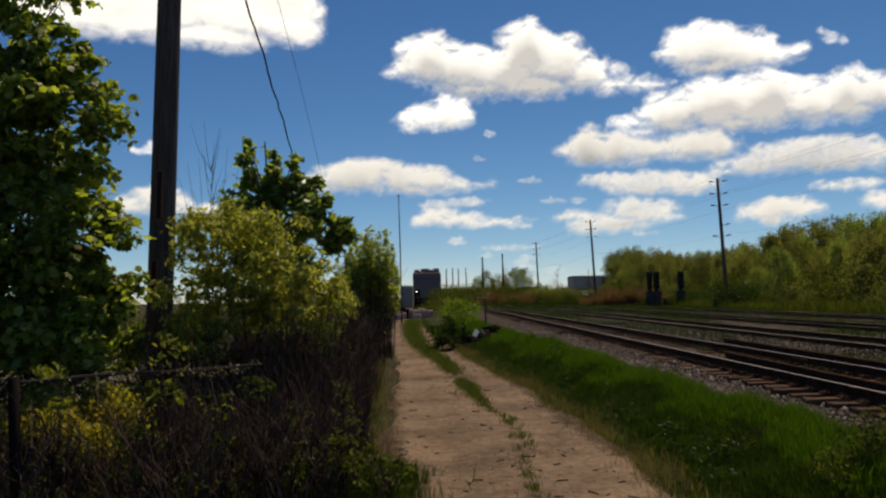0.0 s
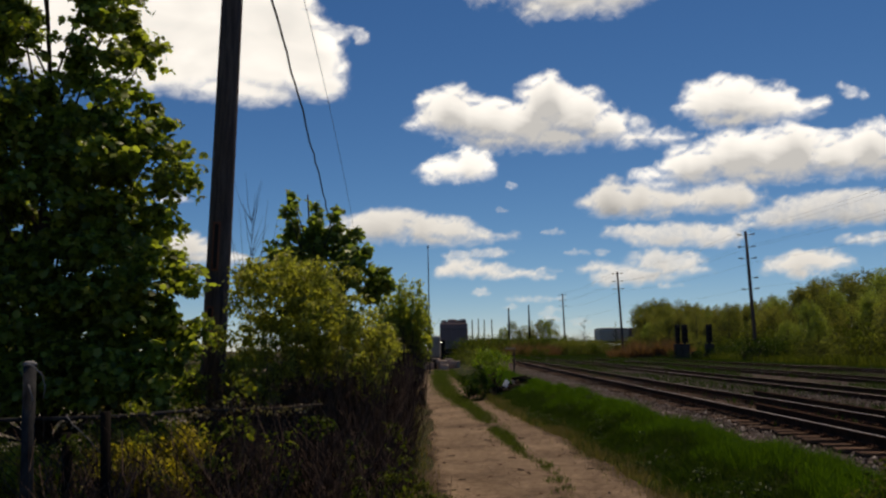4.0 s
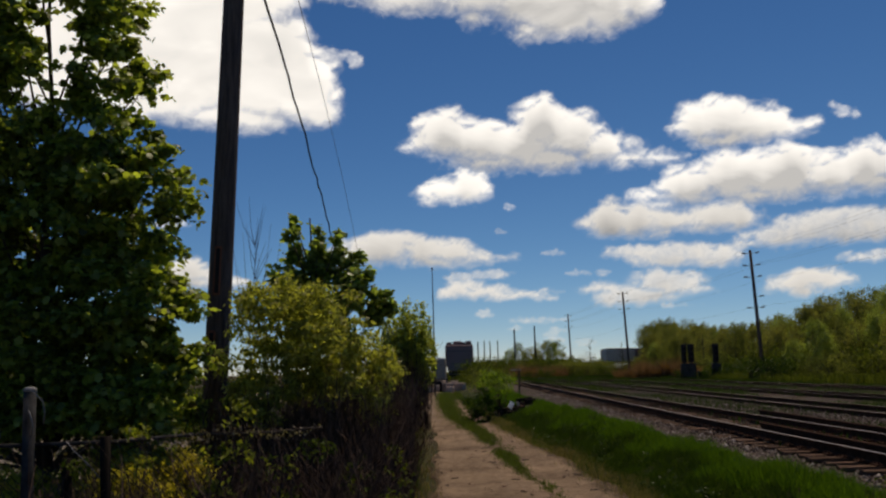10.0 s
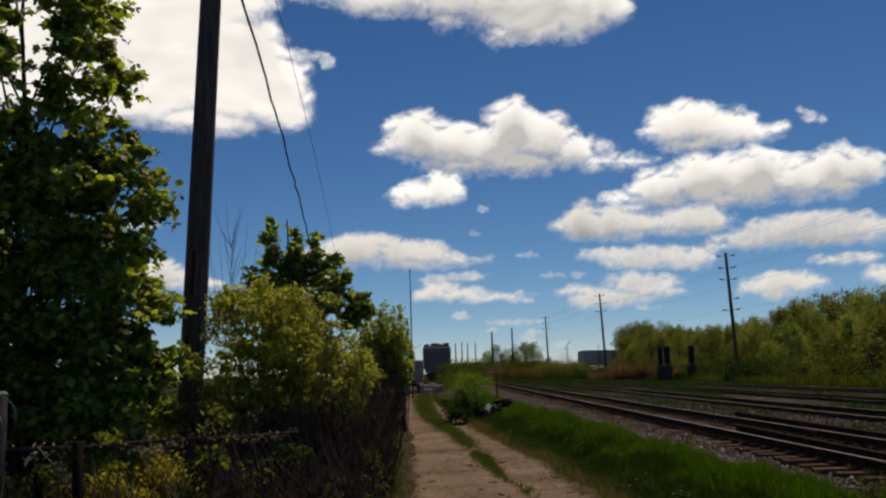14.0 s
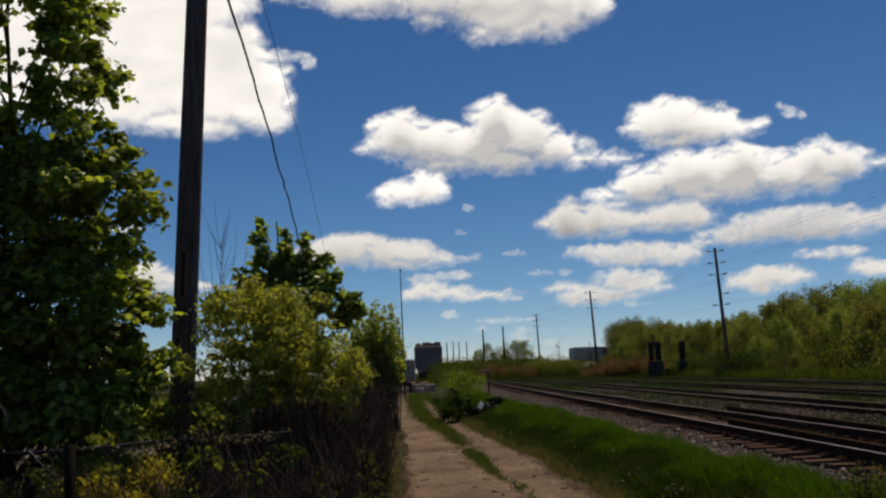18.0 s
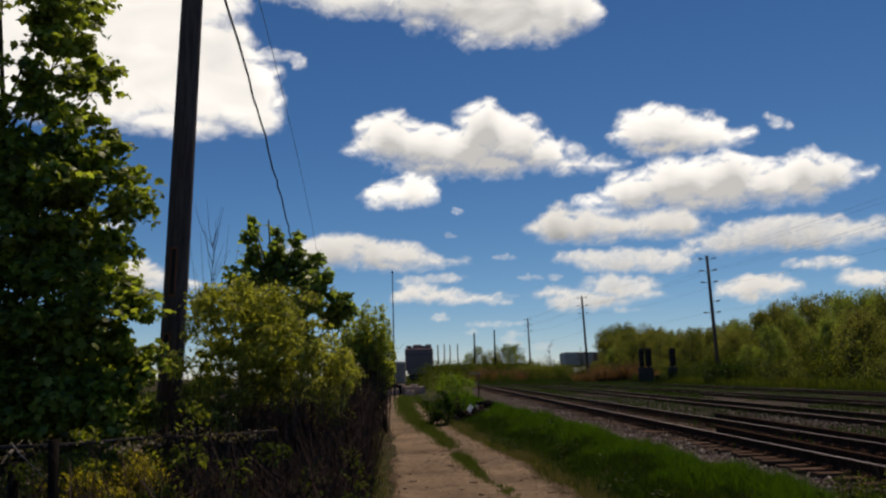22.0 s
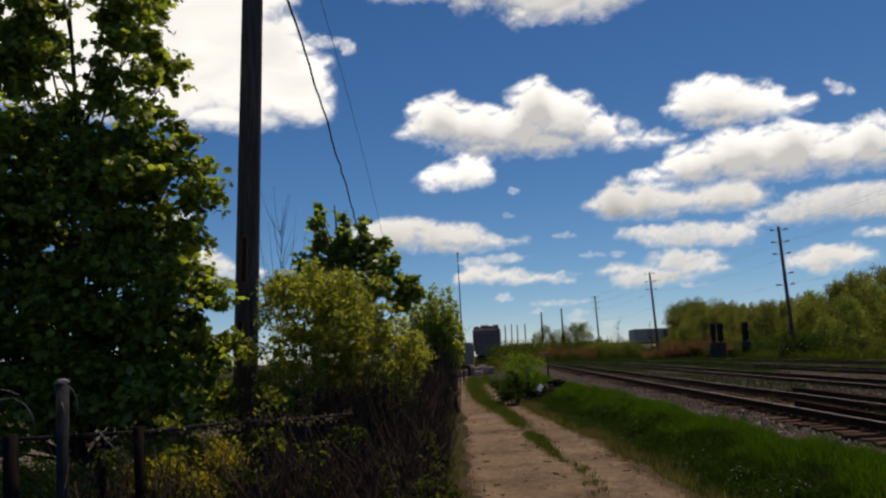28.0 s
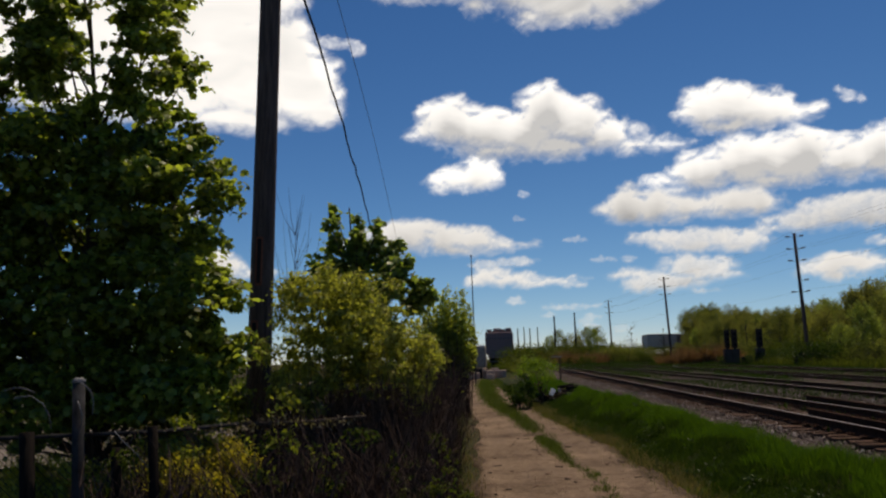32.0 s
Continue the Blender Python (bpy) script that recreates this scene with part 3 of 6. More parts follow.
def cloud(az, el, lobes, label, seed, grey, cap):
    """lobes: x, z, half width, half height in tens of metres round the cloud's middle, 2 km away. Each lobe grows
    smaller puffs round its crown; grey: how dark the painted self-shade gets; cap: how opaque it gets."""
    rng = random.Random(seed)
    puffs = []
    for x, z, w, h in lobes:
        x, z, w, h = x * 10, z * 10, w * 10, h * 10
        puffs.append((x, z, w, h))
        for _ in range(3 + int(6 * min(1.0, w / 110))):
            a = radians(rng.uniform(-10, 190))
            k = min(w, h) * rng.uniform(0.16, 0.36)
            reach = rng.uniform(0.70, 0.93)
            puffs.append((x + math.cos(a) * w * reach, z + math.sin(a) * h * reach, k * rng.uniform(1.0, 1.7), k))
    P = np.array(puffs)
    tall = float(np.max(P[:, 3]))
    pad = 8 + 0.3 * tall
    x0, x1 = (P[:, 0] - P[:, 2]).min() - 1.6 * pad, (P[:, 0] + P[:, 2]).max() + 1.6 * pad
    z0, z1 = (P[:, 1] - P[:, 3]).min() - pad, (P[:, 1] + P[:, 3]).max() + pad
    step = max(min(4.0, (x1 - x0) / 40), math.sqrt((x1 - x0) * (z1 - z0) / 14000))
    nx, nz = int((x1 - x0) / step) + 2, int((z1 - z0) / step) + 2
    X, Z = np.meshgrid(x0 + np.arange(nx) * step, z0 + np.arange(nz) * step)
    # the vapour is pushed about by slow eddies before its outline is drawn
    amp = min(11.0, 2.5 + 0.12 * tall)
    size = 1 / (14 + 1.1 * tall)
    warp = np.empty((3, nz * nx))
    for i, (x, z) in enumerate(zip(X.ravel(), Z.ravel())):
        q = Vector((x * size * 0.8, z * size, seed * 3.1))
        e = noise.noise_vector(q * 1.9)
        q += 0.32 * e
        warp[:, i] = e.x, e.z, noise.fractal(q * 1.5, 0.75, 2.1, 5)
    wx, wz, rough = (w.reshape(X.shape) for w in warp)
    XX, ZZ = X + wx * amp * 1.1, Z + wz * amp * 0.7
    d = np.full(X.shape, -99.0)
    for px, pz, pw, ph in P:
        dz = (ZZ - pz) / ph
        dz = np.where(dz < 0, dz * 1.1, dz)      # flatter bases
        d = np.logaddexp(d, (1 - np.hypot((XX - px) / pw, dz)) * min(pw, ph) / 5.0)
    d = d * 5.0 + rough * amp
    slope = np.gradient(d, step, axis=0)         # above zero at the underside
    under = np.clip(0.45 + 0.75 * slope, 0, 1)
    d -= under * 0.05 * tall + (3.0 if tall < 16 else 0.0)   # the least scraps are all but gone
    width = 5 + 0.10 * min(tall, 70) + under * 0.24 * min(tall, 60)
    puff = np.clip(d / width, -1.2, cap)
    # self-shadow baked in: vapour stacked above each point dulls its glow
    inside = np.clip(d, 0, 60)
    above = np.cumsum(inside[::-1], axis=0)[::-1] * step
    self_shade = np.clip(above / 1900, 0, 1.3) * grey * np.clip(inside / 16, 0, 1)
    verts = np.stack([X, -0.8 * inside, Z], -1).reshape(-1, 3)
    keep = puff > -1.1
    faces = []
    for j in range(nz - 1):
        for i in range(nx - 1):
            if keep[j:j + 2, i:i + 2].any():
                faces.append((j * nx + i, j * nx + i + 1, (j + 1) * nx + i + 1, (j + 1) * nx + i))
    used = sorted({k for f in faces for k in f})
    back = {k: n for n, k in enumerate(used)}
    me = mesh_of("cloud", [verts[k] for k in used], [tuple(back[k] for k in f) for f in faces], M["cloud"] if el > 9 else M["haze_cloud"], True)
    me.attributes.new("puff", "FLOAT", "POINT").data.foreach_set("value", puff.ravel()[used])
    me.attributes.new("self_shade", "FLOAT", "POINT").data.foreach_set("value", self_shade.ravel()[used])
    ob = tagged(new("cloud", me), label, "cloud", "fair-weather clouds")
    CLOUDS.append((ob, az, el, -0.032 if tall > 130 else 0.0))   # the largest one sinks as it draws away
    return ob


cloud(-18.53, 19.96, [(0.6, 0.3, 23.3, 16.6), (-2.5, -7.5, 22.1, 10.8), (18.3, -3.3, 13.5, 12.9), (27.6, -6.7, 9.1, 9.8), (32, -11.5, 5.8, 5.1), (22.8, 2.5, 8.9, 5.8), (2.5, 11.9, 26.6, 13.9), (-22.3, -1.9, 21.8, 14.9), (12.8, -13.7, 20.2, 4.5)], "large bright cumulus above the maple", 3, 0.24, 3.00)
cloud(-7.38, 19.80, [(2.5, -0.7, 1.6, 1.8), (-0.5, 0.3, 2.5, 0.9), (-2.9, 0.7, 2, 1.1)], "small torn wisp of cloud", 4, 0.30, 0.58)
cloud(4.06, 22.96, [(-21.6, 2.8, 13.8, 5.4), (-7.1, 2.7, 13.6, 6.9), (8.4, -0.3, 14.7, 9.3), (19.1, -2.5, 9.7, 6.2), (2.4, -5.9, 6.2, 3.4), (12, -5.1, 9.8, 4.6), (-8.7, -3.3, 4.3, 2.9), (26.1, -1.1, 4.8, 5.2), (-31.4, 3.9, 10.1, 4.2)], "broad cumulus high over the yard", 5, 0.60, 3.00)
cloud(4.83, 14.08, [(-18.7, 3.1, 7.1, 6.5), (-24.7, 1.2, 4.4, 2.9), (-11.9, 0.8, 7.7, 5.9), (2.8, 3.8, 6.6, 7.3), (-2, -0.4, 10.2, 5.9), (8.5, 1.3, 8.5, 5.9), (14.9, -1.4, 7, 4.6), (4.1, -3.5, 15.2, 3.3), (-10.8, -3.1, 9, 2.8), (22.4, -3.7, 8.7, 2.4), (30.1, -3.7, 5.9, 1.5)], "peaked white cumulus over the yard", 6, 0.80, 3.00)
cloud(-0.20, 11.50, [(2.2, -0.2, 5.4, 3.9), (-2.8, -0.5, 5.2, 3.6), (4.7, 1, 2.8, 3.2), (1.6, 2.9, 2.3, 2.1), (-6.4, -1.2, 3.4, 2.1)], "small round cumulus below the peaked cloud", 7, 0.60, 3.00)
cloud(17.60, 14.46, [(-8.9, 3.7, 4.7, 2.4), (-7.4, 0.6, 5.3, 4.6), (-2.2, 1.3, 6.9, 4.8), (4.3, -0.5, 7.3, 4.5), (9.7, -1.8, 5.5, 3.1), (14.6, -1.4, 2.6, 1.4), (-1.3, -3.1, 9.2, 2.2), (-4.3, 5, 2.5, 1.4)], "ragged cumulus with a trailing edge", 8, 0.80, 3.00)
cloud(23.86, 14.50, [(-0.1, -0.1, 1.8, 1.5), (-1.9, 1.6, 0.8, 0.9), (1.7, -0.8, 1.2, 0.8)], "tiny torn white cloud scrap", 9, 0.40, 0.58)
cloud(19.77, 10.88, [(-8.5, 1.5, 10.4, 6.5), (1.4, 1.2, 9.1, 6.1), (-17.8, 0.2, 8.4, 5.2), (-26.1, -1.3, 6.4, 2.1), (9.9, -0.2, 7.7, 4.9), (16.1, 0.4, 6.3, 5.9), (22.1, 0.5, 6.1, 4.3), (27.3, 0.6, 4.8, 2), (-3.2, -2.4, 17, 2.5), (-15.6, -2.7, 9.5, 2.3), (-23.9, -3.3, 7.4, 1.8)], "long layered cumulus bank", 10, 1.00, 3.00)
cloud(12.99, 8.90, [(-12.8, 1, 5.7, 4.6), (-6.8, -0, 6.8, 3.8), (0.3, -0, 7.2, 3.2), (9.6, 0.4, 7.1, 3.6), (14.7, -0.3, 4.9, 3), (-0.9, -2, 10.9, 1.3)], "smooth long cloud roll", 11, 0.90, 3.00)
cloud(23.09, 7.75, [(-13.4, -0.6, 6.8, 2.8), (-6.8, 0.7, 6.6, 3.7), (-1.3, 1.2, 6.4, 3.8), (5.6, 0.4, 8.3, 3.9), (3.5, -1.7, 11.5, 2.1), (13.5, 0.4, 7, 2.6), (-19, -1.4, 5.8, 1.6)], "thin layered cloud band", 13, 0.80, 1.20)
cloud(13.28, 6.79, [(-10.7, 1.1, 6, 1.8), (-2.5, -0.2, 8.7, 3), (6.8, -0.8, 7.8, 2.6), (3.5, 1.2, 7.2, 1.4)], "thin ragged cloud band", 12, 0.80, 1.20)
cloud(24.36, 6.06, [(-2.9, 0.1, 4.7, 1.4), (2.6, -0, 5.1, 1.4)], "flat cloud low over the hill", 30, 0.60, 1.20)
cloud(20.56, 4.74, [(0.4, 0.8, 6.8, 2.5), (-3.4, -0.2, 5.1, 2.1), (4.1, -0.2, 5, 1.7), (-1.3, -1.9, 4, 1.2)], "low puffy cumulus over the wood", 14, 0.90, 3.00)
cloud(11.16, 4.76, [(4.4, 1.2, 7.5, 2.9), (10.2, -0.6, 3.6, 1.3), (-1.6, -1.5, 9.3, 2.3), (-7, -2.1, 4, 1.6), (0.9, 2.8, 4.9, 1.3), (-10.6, 0.6, 5.7, 1.3)], "low cumulus near the horizon", 20, 0.80, 1.20)
cloud(13.18, 3.78, [(0, 0, 4.6, 0.7)], "low flat cloud over the wood", 15, 0.50, 0.43)
cloud(-3.76, 7.50, [(-5, 0.9, 7.8, 4.3), (-10, 0.7, 5.9, 3.4), (4, 0.4, 7.8, 3.5), (10.7, -0, 6.5, 3.2), (16.6, -1.3, 5.5, 1.4), (20.8, -1, 3.1, 0.6), (5, -2.5, 10.4, 1.3), (-15, -0.6, 5.8, 2.3)], "low flat cumulus over the trees", 16, 0.80, 3.00)
cloud(0.71, 5.97, [(-0, -0, 5.9, 1), (-3.8, -0.1, 3.4, 1), (3.7, 0.2, 3.1, 1.2)], "low flat cloud near the horizon", 17, 0.60, 0.72)
cloud(0.57, 4.94, [(-3.9, 0.7, 3.9, 2.3), (1.1, 0.1, 6.5, 1.7), (7.1, -1.2, 5.4, 0.9), (-6.4, -0.6, 2.6, 0.8)], "low flat cloud near the horizon", 18, 0.70, 1.50)
cloud(4.66, 4.64, [(-1.2, 0.1, 2.6, 1.2), (0.8, -0.7, 2, 0.8), (2.2, 0.9, 2.5, 0.4)], "low cloud scrap near the horizon", 19, 0.50, 1.20)
cloud(7.04, 6.00, [(0, -0, 2.8, 0.9)], "flat cloud scrap near the horizon", 23, 0.40, 0.47)
cloud(8.51, 5.93, [(0, 0, 1.6, 0.9)], "flat cloud scrap near the horizon", 24, 0.40, 0.47)
cloud(5.56, 7.29, [(-0, -0, 2.5, 0.9)], "small faint cloud scrap", 25, 0.40, 0.43)
cloud(3.11, 10.28, [(0, 0, 1.3, 0.8)], "small faint cloud scrap", 26, 0.40, 0.36)
cloud(2.48, 8.78, [(0, 0, 1.4, 0.6)], "small faint cloud scrap", 27, 0.40, 0.32)
cloud(0.81, 3.56, [(-0.4, 0.1, 2.1, 0.9), (1, -0.3, 1.5, 0.5)], "flat cloud scrap near the horizon", 21, 0.40, 0.65)
cloud(4.34, 3.09, [(-3.2, 0, 3.3, 0.8), (3.6, -0, 3.6, 0.6)], "flat cloud scrap near the horizon", 22, 0.40, 0.50)
cloud(2.67, 2.64, [(0, -0, 1.8, 0.8)], "low haze cloud near the horizon", 28, 0.40, 0.40)
cloud(5.07, 2.09, [(-0.2, -1, 2.5, 0.6), (-1.3, 0.4, 1.8, 0.6), (2.1, 1.3, 2.3, 0.4)], "low haze cloud near the horizon", 31, 0.40, 0.43)
cloud(7.03, 1.61, [(0, 0, 2.5, 0.9)], "low haze cloud near the horizon", 32, 0.40, 0.29)
cloud(-17.50, 5.93, [(-0.3, 1.2, 6, 3.7), (2.1, -1, 7.8, 2), (8.6, -0.7, 4, 1.8), (-6.1, -0.5, 5.9, 2.2)], "low cumulus behind the maple", 29, 0.80, 3.00)
cloud(-18.28, 9.27, [(2, 0.3, 2.9, 1.1), (-2.1, -0.3, 3, 1)], "small cloud scrap beside the maple", 33, 0.40, 0.72)
cloud(27.11, 4.87, [(-0.7, 0.2, 5.5, 1.7), (-3.9, 1.1, 2.9, 1.1), (2.9, -0.9, 4.3, 1.4)], "low cumulus behind the wooded hill", 34, 0.70, 3.00)
cloud(31.09, 4.57, [(-2.8, 0.5, 4, 1.5), (1.7, -0.3, 5.1, 1.8)], "low cumulus behind the wooded hill", 35, 0.70, 3.00)


def cloud_pose(az, el):
    r = 2000.0
    return Matrix.Rotation(radians(-az), 4, "Z") @ pose(0, r * math.cos(radians(el)), 1.65 + r * math.sin(radians(el)), el)


# ---- railway tracks ----
def rail_mesh(name, y0, y1, material, scale=1.0):
    """A flat-bottomed rail along y, its foot at z 0."""
    half = [(0.070, 0.0), (0.070, 0.010), (0.012, 0.028), (0.010, 0.125), (0.036, 0.138), (0.036, 0.168), (0.028, 0.176)]
    prof = [(x * scale, z * scale) for x, z in half] + [(-x * scale, z * scale) for x, z in half[::-1]]
    n = len(prof)
    v = [(x, y, z) for y in (y0, y1) for x, z in prof]
    f = [(i, (i + 1) % n, n + (i + 1) % n, n + i) for i in range(n)] + [tuple(range(n))[::-1], tuple(range(n, 2 * n))]
    me = mesh_of(name, v, f, M["rust"])
    me.materials.append(M["railtop"])
    me.polygons[n // 2 - 1].material_index = 1
    return me


def tie_mesh(seed):
    rng = random.Random(seed)
    bm = box(2.55, 0.225, 0.16, (0, 0, -0.16), 0.012)
    for v in bm.verts:
        v.co += Vector((rng.uniform(-0.02, 0.02), rng.uniform(-0.012, 0.012), rng.uniform(-0.008, 0.006)))
    me = bpy.data.meshes.new("tie")
    bm.to_mesh(me); bm.free()
    me.materials.append(M["tie"])
    return me


TIES = [tie_mesh(s) for s in range(5)]
PLATE = bpy.data.meshes.new("tie_plate")
_bm = box(0.30, 0.19, 0.018, (0, 0, -0.004), 0.005)
for _x, _y in ((-0.10, -0.06), (-0.10, 0.06), (0.10, -0.06), (0.10, 0.06)):
    box(0.026, 0.026, 0.03, (_x, _y, 0.012), 0.005, _bm)      # spike heads
_bm.to_mesh(PLATE); _bm.free()
PLATE.materials.append(M["rust"])


def track(mid, label, near=False, y0=-25, y1=400, ties_to=110, head=0.50):
    t = thing("railway_track", label, "railway track", Matrix.Translation((mid, 0, head - 0.141)) @ Matrix.Rotation(math.atan(LEAN), 4, "Z"), "yard tracks")
    for side in (-1, 1):
        part("rail", rail_mesh("rail", y0, y1, M["rust"], 0.8), parent=t, label="rusty steel rail with a worn bright head", m=Matrix.Translation((side * 0.753, 0, 0)))
    for y in range(-22, 60, 12):
        for side in (-1, 1):
            part("joint_bar", box(0.03, 0.7, 0.075, (side * 0.753 + (0.028 if side < 0 else -0.028), y + (3 if side > 0 else 0), 0.03), 0.006), M["rust"], t, "bolted rusty joint bar")
    rng = random.Random(int(mid * 10))
    y = -24.0 if near else 2.0
    while y < ties_to:
        part("tie", rng.choice(TIES), parent=t, m=pose(rng.uniform(-0.07, 0.07), y, -0.004 + rng.uniform(-0.014, 0.008) - 0.042 * smoothstep(12, 19, y) * rng.uniform(0.7, 1.1), 0, rng.uniform(-0.5, 0.5), rng.uniform(-2.2, 2.2)))
        if near and 4 < y < 34:
            for side in (-1, 1):
                part("tie_plate", PLATE, parent=t, m=Matrix.Translation((side * 0.753, y, 0.0)))
        y += 0.52 if near else 0.56
    return t


track(TRACKS[0], "rusty main track with weathered timber ties on brown ballast", True, ties_to=90)
track(TRACKS[1], "rusty yard track sunk in weeds beside the main track", ties_to=70, head=0.47)
track(TRACKS[2], "rusty yard track half hidden in grass", ties_to=70, head=0.46)
track(TRACKS[3], "far rusty yard track along the wood edge", ties_to=80, head=0.45)

# spare rails with blunt ends lying beside the running rails
for x, y, length, turn, lab in ((7.36, 24, 18, -0.92, "loose rusty rail lying outside the far running rail"), (5.72, 18.6, 12, -0.9, "loose rusty rail lying between the running rails")):
    r = new("loose_rail", rail_mesh("loose_rail", -length, 0, M["rust"], 0.85))
    r.data.materials[1] = M["rust"]
    r.matrix_basis = pose(x, y, 0.362, 0, 0, turn)
    tagged(r, lab, "rail", "loose rails")

# ---- utility poles ----
def utility_pole(at, height, lean, arms, r=0.16, label="", pair=0.66, wood="pole"):
    p = thing("utility_pole", label, "utility pole", pose(*at, 0, lean, 0), "line poles along the yard")
    part("shaft", tube([(0, 0, -0.5), (0, 0, height * 0.5), (0, 0, height)], [r, r * 0.85, r * 0.68], 12), M[wood], p)
    for z in arms:
        for s in (-1, 1):
            if z > 4 and z < 5 and s < 0:
                continue
            a = part("bracket", tube([(s * r * 0.6, 0, height - z - 0.04), (s * (r + pair), 0, height - z + 0.04)], 0.018, 5), M["grey"], p)
            part("insulator", tube([(s * (r + 0.34 * pair), 0, height - z), (s * (r + 0.45 * pair), 0, height - z + 0.01), (s * (r + 0.95 * pair), 0, height - z + 0.05), (s * (r + pair), 0, height - z + 0.06)], [0.03, 0.065, 0.065, 0.03], 8), M["grey"], a)
    return p


near_pole = thing("utility_pole", "thick dark brown wooden utility pole standing behind the fence", "utility pole", pose(-3.54, 12, -0.3, 0, 1.95, 0))
part("shaft", tube([(0, 0, -0.3), (0, 0, 3), (0, 0, 7), (0, 0, 11.2)], [0.168, 0.160, 0.145, 0.125], 20), M["pole"], near_pole)
for z, h, sx in ((2.15, 0.40, -0.035), (3.02, 0.66, 0.0)):
    sp = part("tag_strip", box(0.10, 0.014, h, (sx, -0.168, z), 0.004), M["rim"], near_pole, "narrow red-brown rusty metal strip")
    part("tag_slot", box(0.055, 0.012, h - 0.06, (sx, -0.174, z + 0.03), 0.003), M["strip"], sp, "dark hollow of the strip")
    for k in range(5):
        part("nail", box(0.02, 0.012, 0.02, (sx, -0.181, z + 0.06 + k * (h - 0.12) / 4), 0.004), M["galv"], sp)

POLES = [(26.62, 85, 0.2, 12.25, -2.4), (23.6, 140, 0.2, 13.2, -2.6), (20.75, 197, 0.2, 13.3, -1.9)]
for x, y, z, h, ln in POLES:
    utility_pole((x, y, z), h, ln, (0.30, 1.45, 2.55, 4.4, 5.45) if y < 100 else (0.3, 1.5, 2.7), 0.19 if y < 100 else 0.2, "tall leaning wooden line pole with side insulators beside the yard")
for x, y, h in ((9.4, 215, 11.2), (15.2, 230, 12.6), (0.9, 300, 11.2), (3.3, 330, 12.5), (5.4, 330, 12.2), (8.2, 330, 12.4)):
    utility_pole((x, y, 0.1), h, -0.6, (), 0.25, "far wooden line pole above the trees", wood="post")


def wire(p0, p1, sag, r, material, label, wavy=0.0, n=24):
    rng = random.Random(int(p0[2] * 100))
    pts = []
    for i in range(n + 1):
        t = i / n
        p = Vector(p0).lerp(Vector(p1), t)
        p.z -= sag * 4 * t * (1 - t)
        if wavy and 0 < i < n:
            p += Vector((rng.uniform(-wavy, wavy), 0, rng.uniform(-wavy, wavy)))
        pts.append(p)
    ob = part("wire", tube(pts, r, 5), material)
    return tagged(ob, label, "wire", "overhead wires")


wire((-3.95, 12.2, 10.35), (-6.98, 46, 7.2), -0.55, 0.030, M["wire"], "thick black twisted service cable running to the trees", 0.03, 44)
wire((-3.28, 12.2, 10.2), (-5.9, 46, 7.4), -0.75, 0.008, M["thin"], "thin grey wire beside the service cable")


# ---- near vegetation ----
def trunk_and_limbs(t, foot, ends, r, material, seed):
    """A tapered, slightly crooked trunk with a limb to each bough."""
    rng = random.Random(seed)
    top = max(ends, key=lambda e: e[2])
    base, tip = Vector(foot), Vector(top)
    line = []
    for i in range(7):
        k = i / 6
        p = base.lerp(Vector((base.x * 0.6 + tip.x * 0.4, base.y * 0.6 + tip.y * 0.4, tip.z)), k)
        line.append(p + Vector((rng.uniform(-1, 1), rng.uniform(-1, 1), 0)) * r * (0.8 if 0 < i < 6 else 0))
    part("trunk", tube(line, [r * (1 - 0.13 * i) for i in range(7)], 9), material, t)
    for e in ends:
        e = Vector(e)
        k = max(0.12, min(0.92, (e.z - base.z) / max(0.1, tip.z - base.z) - 0.22))
        i = min(5, int(k * 6))
        s = line[i].lerp(line[i + 1], k * 6 - i)
        m = s.lerp(e, 0.5) + Vector((0, 0, -0.06 * (e - s).length))
        part("limb", tube([s, m, e], [r * 0.42 * (1 - 0.6 * k), r * 0.26, r * 0.09], 6), material, t)


def broadleaf(name, label, foot, boughs, depth, size, shape, material, amount, seed, r_trunk, sway, sprays=5, spread=0.5, extra=()):
    t = thing(name, label, "tree", Matrix.Translation(foot))
    rng = np.random.default_rng(seed)
    ends = []
    for x, z, r in boughs:
        r *= 0.86
        y = depth + rng.uniform(-spread, spread)
        at = Vector((x, y, z)) - Vector(foot)
        ends.append(tuple(at - Vector((0, 0, r * 0.5))))
        bough("bough", rng, at, r, size, shape, material, t, amount * (1.3 if z < 3 else 0.95), sway, sprays=sprays)
    for x, z, r in extra:      # flat sprays of leaves at the face of the crown
        at = Vector((x, depth - rng.uniform(0.3, 0.9), z)) - Vector(foot)
        bough("leaf_spray", rng, at, r, size, shape, material, t, amount * 0.45, sway, squash=(1.3, 1.3, 0.55), sprays=2)
    trunk_and_limbs(t, (0, 0, -0.1), ends, r_trunk, M["bark"], seed)
    return t


